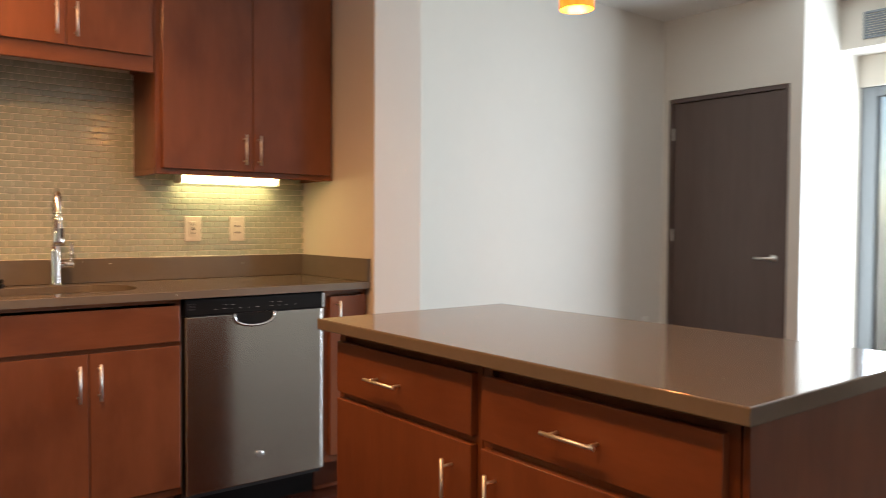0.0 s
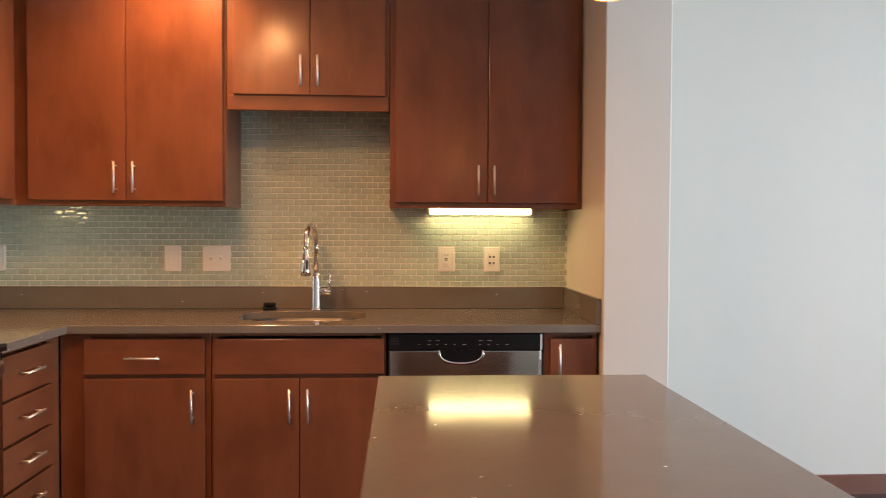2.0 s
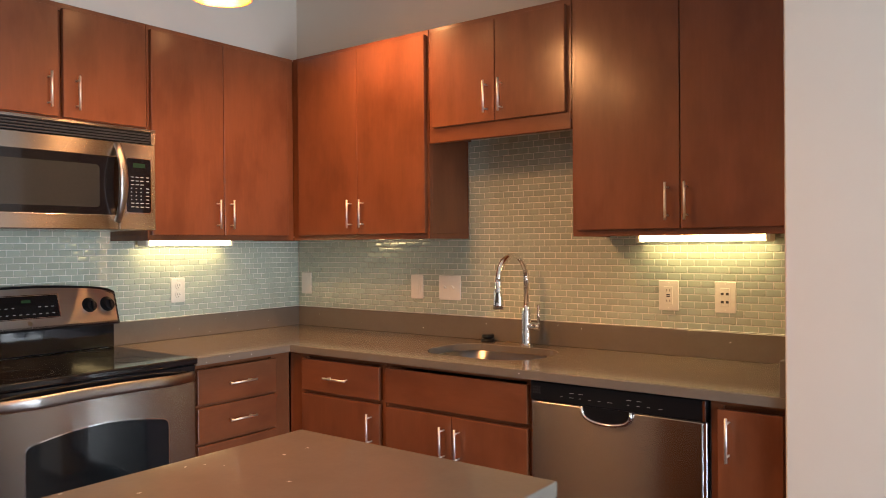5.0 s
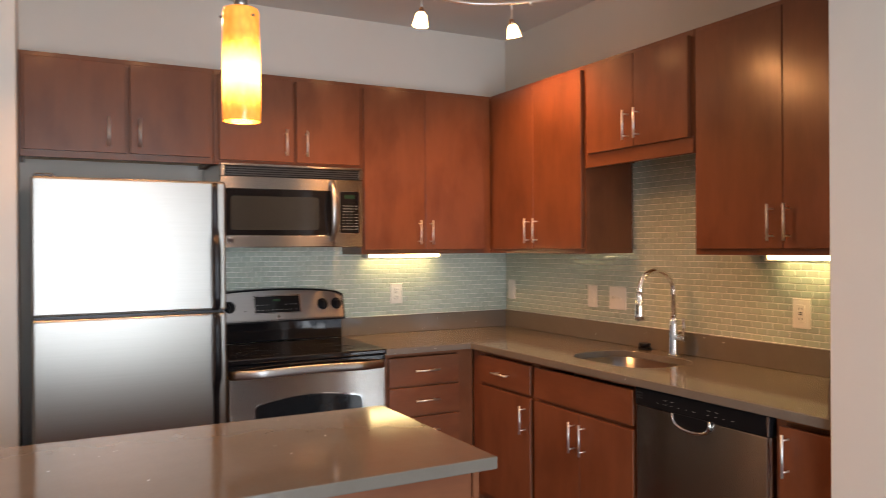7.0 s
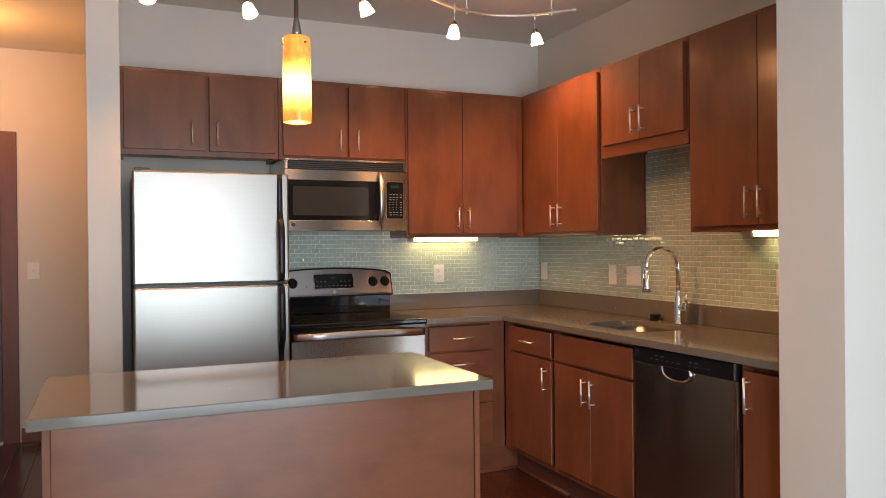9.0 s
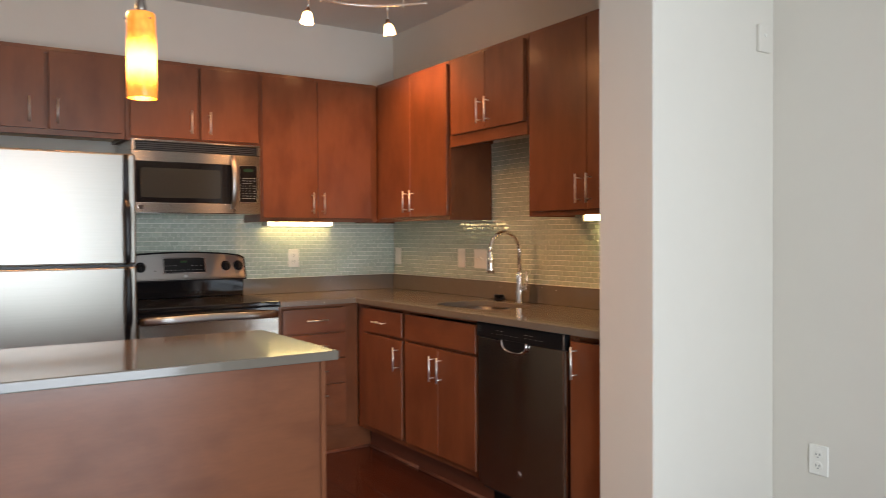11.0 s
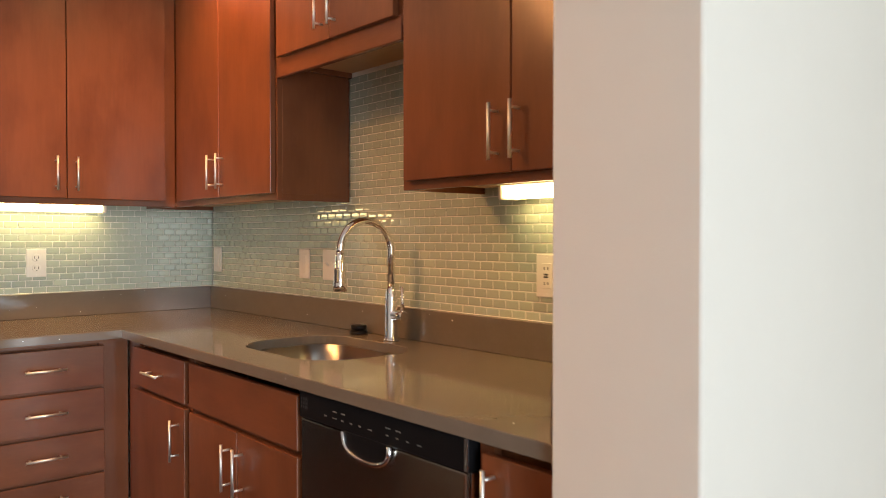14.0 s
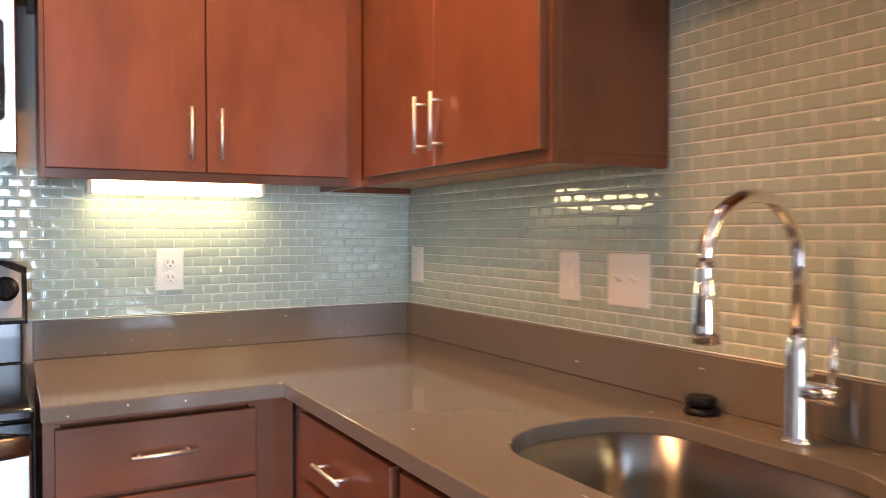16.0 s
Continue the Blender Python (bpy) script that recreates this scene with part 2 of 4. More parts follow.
def box(bm, x0, x1, y0, y1, z0, z1, bevel=0.0, seg=1):
    v = [bm.verts.new((x, y, z)) for x in (x0, x1) for y in (y0, y1) for z in (z0, z1)]
    f = [bm.faces.new([v[i] for i in q]) for q in ((0, 1, 3, 2), (4, 6, 7, 5), (0, 4, 5, 1), (2, 3, 7, 6), (0, 2, 6, 4), (1, 5, 7, 3))]
    if bevel:
        edges = list({e for q in f for e in q.edges})
        bmesh.ops.bevel(bm, geom=edges, offset=bevel, segments=seg, affect="EDGES", profile=0.5)
    return bm


def ring(bm, c, ax, ay, r, seg):
    return [bm.verts.new(c + ax * (r * math.cos(2 * math.pi * i / seg)) + ay * (r * math.sin(2 * math.pi * i / seg))) for i in range(seg)]


def tube(bm, pts, radii, seg=14, caps=True):
    """A round tube along points, with a radius for each or one for all."""
    pts = [Vector(p) for p in pts]
    radii = radii if isinstance(radii, (list, tuple)) else [radii] * len(pts)
    rings, side = [], None
    for i, p in enumerate(pts):
        d = (pts[min(i + 1, len(pts) - 1)] - pts[max(i - 1, 0)]).normalized()
        if side is None:
            side = d.orthogonal().normalized()
        side = (side - d * side.dot(d)).normalized()
        rings.append(ring(bm, p, side, d.cross(side), radii[i], seg))
    for a, b in zip(rings, rings[1:]):
        for i in range(seg):
            bm.faces.new((a[i], a[(i + 1) % seg], b[(i + 1) % seg], b[i])).smooth = True
    if caps:
        bm.faces.new(rings[0]), bm.faces.new(rings[-1])
    return bm


def lathe(bm, centre, profile, seg=24, axis=(0, 0, 1), caps=True):
    """Turned shape: profile of (radius, height) along the axis."""
    d = Vector(axis).normalized()
    side = d.orthogonal().normalized()
    rings = [ring(bm, Vector(centre) + d * h, side, d.cross(side), r, seg) for r, h in profile]
    for a, b in zip(rings, rings[1:]):
        for i in range(seg):
            bm.faces.new((a[i], a[(i + 1) % seg], b[(i + 1) % seg], b[i])).smooth = True
    if caps:
        bm.faces.new(rings[0]), bm.faces.new(rings[-1])
    return bm


def strap(bm, pts, sizes, across, seg=14):
    """A bar of rounded section along points: half-width along `across`, half-thickness along the third direction."""
    pts, wide = [Vector(p) for p in pts], Vector(across).normalized()
    rings = []
    for i, p in enumerate(pts):
        d = (pts[min(i + 1, len(pts) - 1)] - pts[max(i - 1, 0)]).normalized()
        side = (wide - d * wide.dot(d)).normalized()
        up = d.cross(side)
        row = []
        for k in range(seg):
            c, q = math.cos(2 * math.pi * k / seg), math.sin(2 * math.pi * k / seg)
            row.append(bm.verts.new(p + side * (sizes[i][0] * math.copysign(abs(c) ** 0.7, c)) + up * (sizes[i][1] * math.copysign(abs(q) ** 0.7, q))))
        rings.append(row)
    for a, b in zip(rings, rings[1:]):
        for k in range(seg):
            bm.faces.new((a[k], a[(k + 1) % seg], b[(k + 1) % seg], b[k])).smooth = True
    bm.faces.new(rings[0]), bm.faces.new(rings[-1])
    return bm


def prism(bm, outline, axis, a, b):
    """An outline of 2D points drawn out along an axis (0, 1 or 2) from a to b."""
    def put(p, h):
        q = list(p)
        q.insert(axis, h)
        return bm.verts.new(q)
    lo, hi = [put(p, a) for p in outline], [put(p, b) for p in outline]
    bm.faces.new(lo), bm.faces.new(hi)
    for i in range(len(lo)):
        j = (i + 1) % len(lo)
        bm.faces.new((lo[i], lo[j], hi[j], hi[i]))
    return bm


def part(name, bm, material, parent=None, label="", m=UNIT, kind="", recalc=True):
    if m is not UNIT:
        bm.transform(m)
    if recalc:
        bmesh.ops.recalc_face_normals(bm, faces=bm.faces)
    me = bpy.data.meshes.new(name)
    bm.to_mesh(me)
    bm.free()
    me.materials.append(material)
    ob = new(name, me)
    if parent is not None:
        ob.parent = parent
        ob.matrix_parent_inverse = PLACE.get(parent, UNIT).inverted()
    if label:
        ob["label"] = label
    if kind:
        ob["kind"] = kind
    return ob


def thing(name, at, label, category, group=""):
    ob = new(name)
    ob.empty_display_size = 0.05
    ob.location = at
    PLACE[ob] = Matrix.Translation(at)
    return tagged(ob, label, category, group)


def B(*a, **k):
    return box(bmesh.new(), *a, **k)


def structure(name, bm, material, label):
    return tagged(part(name, bm, material), label, kind="structure")


# ---------------------------------------------------------------- the shell
CZ = 2.70
floor = structure("floor", B(-1.52, 6.65, -5.32, 0.17, -0.12, -0.016), SUBFLOOR, "dark reddish-brown hardwood plank floor")
structure("ceiling", B(-1.52, 6.65, -5.32, 0.17, CZ, CZ + 0.1), CEIL, "off-white painted flat ceiling")
structure("wall_north", B(-0.12, 6.65, 0.05, 0.17, -0.016, CZ), WALL, "cream painted long wall of the kitchen and living room")
structure("wall_north_furring", B(-0.008, 2.66, 0.008, 0.05, -0.016, CZ), WALL, "cream painted wall behind the sink counter")
structure("column", B(2.66, 2.92, -0.65, 0.05, -0.016, CZ, bevel=0.004), WALL, "cream painted wall end beside the sink counter")
structure("wall_west", B(-0.12, -0.008, -2.665, 0.05, -0.016, CZ), WALL, "cream painted wall behind the range and fridge")
structure("wall_fridge_side", B(-1.4, 0.65, -2.81, -2.665, -0.016, CZ, bevel=0.003), WALL, "cream painted stub wall beside the fridge")
bm = B(-1.52, -1.4, -5.2, -4.27, -0.016, CZ)
box(bm, -1.52, -1.4, -3.37, -2.665, -0.016, CZ)
box(bm, -1.52, -1.4, -4.27, -3.37, 2.07, CZ)
structure("wall_hall", bm, WALL, "warmly lit cream hallway wall with the entrance door")
structure("wall_south", B(-1.52, 6.65, -5.32, -5.2, -0.016, CZ), WALL, "cream painted wall of the living room")
bm = B(6.5, 6.65, -5.2, -3.03, -0.016, CZ)
box(bm, 6.5, 6.65, -1.03, 0.05, -0.016, CZ)
box(bm, 6.5, 6.65, -3.03, -1.03, -0.016, 0.03)
box(bm, 6.5, 6.65, -3.03, -1.03, 2.15, CZ)
structure("wall_east", bm, WALL, "cream painted window wall of the living room")
bm = B(5.72, 5.84, -1.02, -0.928, -0.016, CZ)
box(bm, 5.72, 5.84, -0.004, 0.05, -0.016, CZ)
box(bm, 5.72, 5.84, -0.928, -0.004, 2.108, CZ)
structure("wall_closet", bm, WALL, "cream painted closet wall with a dark door")
structure("wall_closet_return", B(5.84, 6.5, -1.02, -0.90, -0.016, CZ), WALL, "cream painted return wall lit by the window")
soffit = structure("soffit", B(6.22, 6.5, -5.2, -1.02, 2.37, CZ), WALL, "cream painted bulkhead above the window with an air vent")

bm = bmesh.new()
box(bm, 2.92, 5.72, 0.036, 0.05, -0.016, 0.095, bevel=0.003)
box(bm, 2.92, 2.934, -0.65, 0.036, -0.016, 0.095, bevel=0.003)
box(bm, -1.4, -1.386, -3.29, -2.81, -0.016, 0.095, bevel=0.003)
box(bm, -1.386, 0.65, -2.824, -2.81, -0.016, 0.095, bevel=0.003)
box(bm, 0.65, 0.664, -2.824, -2.665, -0.016, 0.095, bevel=0.003)
structure("baseboard", bm, CASING, "dark reddish-brown stained wooden baseboard")

# window
win = tagged(new("window_1"), "wide floor-length grey aluminium window with clear panes", kind="structure")
STILES = ((-3.03, -2.96), (-2.40, -2.33), (-1.785, -1.715), (-1.14, -1.03))
for y0, y1 in STILES:
    part("stile", B(6.53, 6.60, y0, y1, 0.03, 2.15, bevel=0.004), ALU, win)
for (_, y0), (y1, _) in zip(STILES, STILES[1:]):
    part("window_rail", box(B(6.532, 6.598, y0, y1, 0.03, 0.12, bevel=0.004), 6.532, 6.598, y0, y1, 2.08, 2.15, bevel=0.004), ALU, win)
    p = part("pane", B(6.56, 6.566, y0, y1, 0.12, 2.08), PANE, win)
    p.visible_shadow = False
part("threshold", B(6.44, 6.53, -3.03, -1.03, -0.001, 0.028, bevel=0.006), ALU, win)

# ceiling-high air vent in the bulkhead
vent = thing("air_vent", (6.215, -1.44, 2.42), "grey metal air vent grille set in the bulkhead", "vent")
part("vent_frame", box(box(box(B(6.21, 6.22, -1.7, -1.17, 2.42, 2.435), 6.21, 6.22, -1.7, -1.17, 2.585, 2.60), 6.21, 6.22, -1.7, -1.685, 2.435, 2.585), 6.21, 6.22, -1.185, -1.17, 2.435, 2.585), ALU, vent)
for i in range(9):
    z = 2.44 + i * 0.016
    part("slat", B(6.212, 6.218, -1.685, -1.185, z, z + 0.009), ALU, vent)


door = tagged(new("door_1"), "closed dark brown flush closet door with a nickel lever", kind="structure")
part("door_frame", box(box(B(5.712, 5.83, -0.925, -0.895, -0.016, 2.104, bevel=0.002), 5.712, 5.83, -0.036, -0.007, -0.016, 2.104, bevel=0.002), 5.712, 5.83, -0.895, -0.036, 2.074, 2.104, bevel=0.002), DARKDOOR, door)
part("door_leaf", B(5.73, 5.77, -0.892, -0.039, -0.008, 2.071, bevel=0.002), DARKDOOR, door)
part("door_handle", tube(lathe(bmesh.new(), (5.73, -0.83, 0.95), [(0.026, 0), (0.026, 0.008), (0.012, 0.01), (0.012, 0.045)], 16, (-1, 0, 0)), [(5.685, -0.84, 0.95), (5.685, -0.72, 0.95)], 0.009, 10), NICKEL, door, "brushed nickel lever handle")
for z in (0.25, 1.05, 1.80):
    part("hinge", B(5.718, 5.729, -0.043, -0.031, z, z + 0.09), NICKEL, door)

door = tagged(new("door_2"), "closed dark entrance door with steel locks and stained casing", kind="structure")
bm = B(-1.41, -1.385, -3.40, -3.30, -0.016, 2.13, bevel=0.003)
box(bm, -1.41, -1.385, -4.34, -4.24, -0.016, 2.13, bevel=0.003)
box(bm, -1.41, -1.385, -4.24, -3.40, 2.05, 2.13, bevel=0.003)
box(bm, -1.5, -1.41, -3.40, -3.37, -0.016, 2.07)
box(bm, -1.5, -1.41, -4.27, -4.24, -0.016, 2.07)
part("casing", bm, CASING, door)
part("door_leaf", B(-1.47, -1.425, -4.237, -3.403, 0.012, 2.046, bevel=0.003), DARKDOOR, door)
part("threshold", B(-1.5, -1.39, -4.24, -3.40, -0.014, 0.010, bevel=0.003), NICKEL, door)
pl = part("lock_plate", B(-1.425, -1.418, -3.53, -3.44, 0.98, 1.20, bevel=0.003), NICKEL, door, "brushed steel lock plate")
part("thumb_turn", lathe(bmesh.new(), (-1.418, -3.485, 1.14), [(0.022, 0), (0.022, 0.012), (0.01, 0.014), (0.01, 0.03)], 16, (1, 0, 0)), CHROME, pl)
part("door_handle", tube(lathe(bmesh.new(), (-1.418, -3.485, 1.04), [(0.024, 0), (0.02, 0.012), (0.011, 0.014), (0.011, 0.05)], 16, (1, 0, 0)), [(-1.37, -3.475, 1.04), (-1.37, -3.60, 1.04)], 0.009, 10), CHROME, pl)

# ---------------------------------------------------------------- wall plates


def wall_plate(name, u0, u1, z0, z1, m, style, label, category="outlet", depth=0.007):
    at = m @ Vector(((u0 + u1) / 2, 0.0, z0))
    t = thing(name, at, label, category, "wall plates")
    part("cover", B(u0, u1, 0.0, depth, z0, z1, bevel=0.0025), PLATE, t, m=m)
    uc, zc = (u0 + u1) / 2, (z0 + z1) / 2
    if style == "duplex":
        for dz in (-0.021, 0.021):
            s = part("socket", lathe(bmesh.new(), (uc, depth - 0.001, zc + dz), [(0.0165, 0), (0.0165, 0.003), (0.015, 0.004)], 20, (0, 1, 0)), PLATE, t, m=m)
            for du in (-0.00675, 0.00675):
                part("slot", B(uc + du - 0.0013, uc + du + 0.0013, depth + 0.002, depth + 0.0035, zc + dz - 0.003, zc + dz + 0.006), SLOT, s, m=m)
            part("ground_hole", lathe(bmesh.new(), (uc, depth + 0.002, zc + dz - 0.009), [(0.0025, 0), (0.0025, 0.0015)], 8, (0, 1, 0)), SLOT, s, m=m)
    elif style == "gfci":
        s = part("socket", B(uc - 0.0165, uc + 0.0165, depth - 0.001, depth + 0.003, zc - 0.034, zc + 0.034, bevel=0.001), PLATE, t, m=m)
        for dz in (-0.02, 0.02):
            for du in (-0.007, 0.005):
                part("slot", B(uc + du, uc + du + 0.0025, depth + 0.0025, depth + 0.004, zc + dz - 0.004, zc + dz + 0.004), SLOT, s, m=m)
        for dz in (-0.0035, 0.0035):
            part("button", B(uc - 0.007, uc + 0.007, depth + 0.0025, depth + 0.0045, zc + dz - 0.0025, zc + dz + 0.0025), SLOT if dz < 0 else DARKGREY, s, m=m)
    elif style == "ports":
        s = part("socket", B(uc - 0.0165, uc + 0.0165, depth - 0.001, depth + 0.003, zc - 0.034, zc + 0.034, bevel=0.001), PLATE, t, m=m)
        for dz in (-0.018, 0.012):
            for du in (-0.009, 0.009):
                part("port", B(uc + du - 0.005, uc + du + 0.005, depth + 0.0025, depth + 0.004, zc + dz - 0.004, zc + dz + 0.005), SLOT, s, m=m)
    elif style == "cable":
        part("port", lathe(bmesh.new(), (uc, depth - 0.001, zc - 0.008), [(0.010, 0), (0.010, 0.006), (0.006, 0.010)], 12, (0, 1, 0)), SLOT, t, m=m)
    elif style == "rocker":
        s = part("rocker", B(uc - 0.0165, uc + 0.0165, depth - 0.001, depth + 0.002, zc - 0.034, zc + 0.034, bevel=0.001), PLATE, t, m=m)
        for dz in (-0.008, 0.008):
            part("button", B(uc - 0.006, uc + 0.006, depth + 0.0015, depth + 0.003, zc + dz - 0.002, zc + dz + 0.002), FIXTURE, s, m=m)
    else:
        for du in ((-0.023, 0.023) if style == "two" else (0.0,)):
            part("toggle", tube(bmesh.new(), [(uc + du, depth - 0.001, zc), (uc + du, depth + 0.004, zc + 0.002), (uc + du, depth + 0.016, zc + 0.012)], [0.005, 0.005, 0.0038], 8), PLATE, t, m=m)
    for dz in (-(z1 - z0) * 0.42, (z1 - z0) * 0.42):
        part("screw", lathe(bmesh.new(), (uc, depth - 0.0005, zc + dz), [(0.003, 0), (0.0025, 0.0012)], 8, (0, 1, 0)), NICKEL, t, m=m)
    return t


wall_plate("light_switch", 0.028, 0.104, 1.085, 1.200, SINK, "rocker", "ivory rocker switch plate near the corner of the tiled backsplash", "switch")
wall_plate("light_switch", 0.806, 0.881, 1.085, 1.200, SINK, "rocker", "ivory rocker switch plate on the tiled backsplash", "switch")
wall_plate("light_switch", 0.977, 1.103, 1.085, 1.200, SINK, "two", "ivory double toggle switch plate on the tiled backsplash", "switch")
wall_plate("outlet", 2.052, 2.131, 1.085, 1.201, SINK, "gfci", "ivory outlet with test buttons under the lit cabinet lamp")
wall_plate("outlet", 2.267, 2.343, 1.085, 1.201, SINK, "ports", "ivory plate with four dark phone and cable ports")
wall_plate("outlet", -0.797, -0.722, 1.083, 1.199, STOVE, "duplex", "ivory duplex wall outlet on the backsplash beside the range")
wall_plate("outlet", 3.072, 3.148, 0.370, 0.484, Matrix.Translation((0, 0.05, 0)) @ SINK, "duplex", "white duplex outlet low on the living room wall")
NORTH = Matrix.Translation((0, 0.05, 0)) @ SINK
wall_plate("outlet", 5.195, 5.275, 0.372, 0.488, NORTH, "rocker", "white blank outlet plate low on the living room wall")
wall_plate("outlet", 5.48, 5.56, 0.372, 0.488, NORTH, "cable", "white plate with a dark cable socket low on the wall")
wall_plate("light_switch", -3.245, -3.168, 1.115, 1.235, Matrix.Translation((-1.4, 0, 0)) @ STOVE, "one", "ivory toggle switch on the warmly lit hallway wall", "switch")
t = thing("wall_sensor", (2.92, -0.03, 1.97), "small cream wall sensor with a round dimple", "sensor")
bm = B(2.92, 2.935, -0.065, 0.01, 1.985, 2.09, bevel=0.004, seg=2)
part("case", bm, WALL, t)
part("dimple", lathe(bmesh.new(), (2.934, -0.027, 2.05), [(0.008, 0), (0.006, 0.003)], 12, (1, 0, 0)), PLATE, t)

# ---------------------------------------------------------------- cabinets


def pull(parent, u, v, z, upright, m, length=0.13):
    bm = bmesh.new()
    h = length / 2
    if upright:
        tube(bm, [(u, v + 0.03, z - h), (u, v + 0.03, z + h)], 0.0044, 12)
        for s in (-0.048, 0.048):
            tube(bm, [(u, v - 0.002, z + s), (u, v + 0.03, z + s)], 0.0033, 8)
    else:
        tube(bm, [(u - h, v + 0.03, z), (u + h, v + 0.03, z)], 0.0044, 12)
        for s in (-0.048, 0.048):
            tube(bm, [(u + s, v - 0.002, z), (u + s, v + 0.03, z)], 0.0033, 8)
    return part("handle", bm, NICKEL, parent, "satin nickel bar pull", m=m)


def front(name, u0, u1, z0, z1, v, parent, m, handle=None, material=None, length=0.13):
    d = part(name, B(u0, u1, v - 0.0195, v, z0, z1, bevel=0.0022, seg=2), material or MAPLE, parent, m=m)
    if handle:
        pull(d, handle[0], v, handle[1], handle[2], m, length)
    return d


def wall_cabinet(u0, u1, z0, z1, doors, m, label, face0=None, rail=None, drop=0.022):
    """Box, face frame, slab doors with bar pulls; the underside is set up behind a light rail."""
    V = 0.292
    t = thing("wall_cabinet", m @ Vector(((u0 + u1) / 2, 0.0, z0)), label, "cabinet", "wall cabinets")
    part("body", box(box(B(u0, u1, 0.002, V - 0.02, z0 + drop, z1, bevel=0.001), u0, u0 + 0.016, 0.002, V - 0.02, z0, z0 + drop), u1 - 0.016, u1, 0.002, V - 0.02, z0, z0 + drop), MAPLE, t, m=m)
    part("underside", B(u0 + 0.017, u1 - 0.017, 0.003, V - 0.021, z0 + drop - 0.004, z0 + drop - 0.0005), MAPLE_PALE, t, "pale wood underside, yellow lamplight in its colour", m=m)
    f0 = u0 if face0 is None else face0
    bm = B(f0, u1, V - 0.02, V, z1 - 0.03, z1, bevel=0.0012)
    box(bm, f0, u1, V - 0.02, V, z0, (doors[0][2] + 0.02), bevel=0.0012)
    box(bm, f0 + 0.0007, doors[0][0] + 0.015, V - 0.021, V - 0.0008, z0 + 0.001, z1 - 0.001)
    box(bm, doors[-1][1] - 0.015, u1 - 0.0007, V - 0.021, V - 0.0008, z0 + 0.001, z1 - 0.001)
    box(bm, doors[0][1] - 0.02, doors[-1][0] + 0.02, V - 0.021, V - 0.009, z0 + 0.001, z1 - 0.001)
    part("face_frame", bm, MAPLE, t, m=m)
    if rail:
        part("valance", B(u0 + 0.002, u1 - 0.002, V - 0.018, V + 0.004, rail, z0 + 0.03, bevel=0.003), MAPLE_H, t, m=m)
    for a, b, c, d, hu, hz in doors:
        front("door", a, b, c, d, 0.312, t, m, (hu, hz, True))
    return t


wall_cabinet(0.0, 1.150, 1.372, 2.268, [(0.348, 0.7415, 1.395, 2.246, 0.704, 1.490), (0.7450, 1.139, 1.395, 2.246, 0.780, 1.490)], SINK,
             "tall reddish-brown maple wall cabinet in the corner with two doors", face0=0.292)
wall_cabinet(1.152, 1.831, 1.815, 2.268, [(1.181, 1.4975, 1.841, 2.246, 1.463, 1.937), (1.5010, 1.813, 1.841, 2.246, 1.533, 1.937)], SINK,
             "short reddish-brown maple wall cabinet above the sink with a valance", rail=1.777)
wall_cabinet(1.833, 2.656, 1.372, 2.268, [(1.857, 2.2473, 1.395, 2.246, 2.207, 1.488), (2.2508, 2.636, 1.395, 2.246, 2.274, 1.488)], SINK,
             "tall reddish-brown maple wall cabinet beside the column with two doors")
wall_cabinet(-2.661, -1.848, 1.813, 2.268, [(-2.645, -2.237, 1.842, 2.246, -2.310, 1.935), (-2.219, -1.870, 1.842, 2.246, -2.180, 1.935)], STOVE,
             "short reddish-brown maple wall cabinet above the fridge")
wall_cabinet(-1.846, -1.092, 1.813, 2.268, [(-1.824, -1.461, 1.836, 2.246, -1.500, 1.930), (-1.443, -1.103, 1.836, 2.246, -1.395, 1.930)], STOVE,
             "short reddish-brown maple wall cabinet above the microwave")
wall_cabinet(-1.090, -0.294, 1.372, 2.268, [(-1.080, -0.7235, 1.395, 2.246, -0.762, 1.488), (-0.7200, -0.345, 1.395, 2.246, -0.690, 1.488)], STOVE,
             "tall reddish-brown maple wall cabinet beside the microwave with two doors")


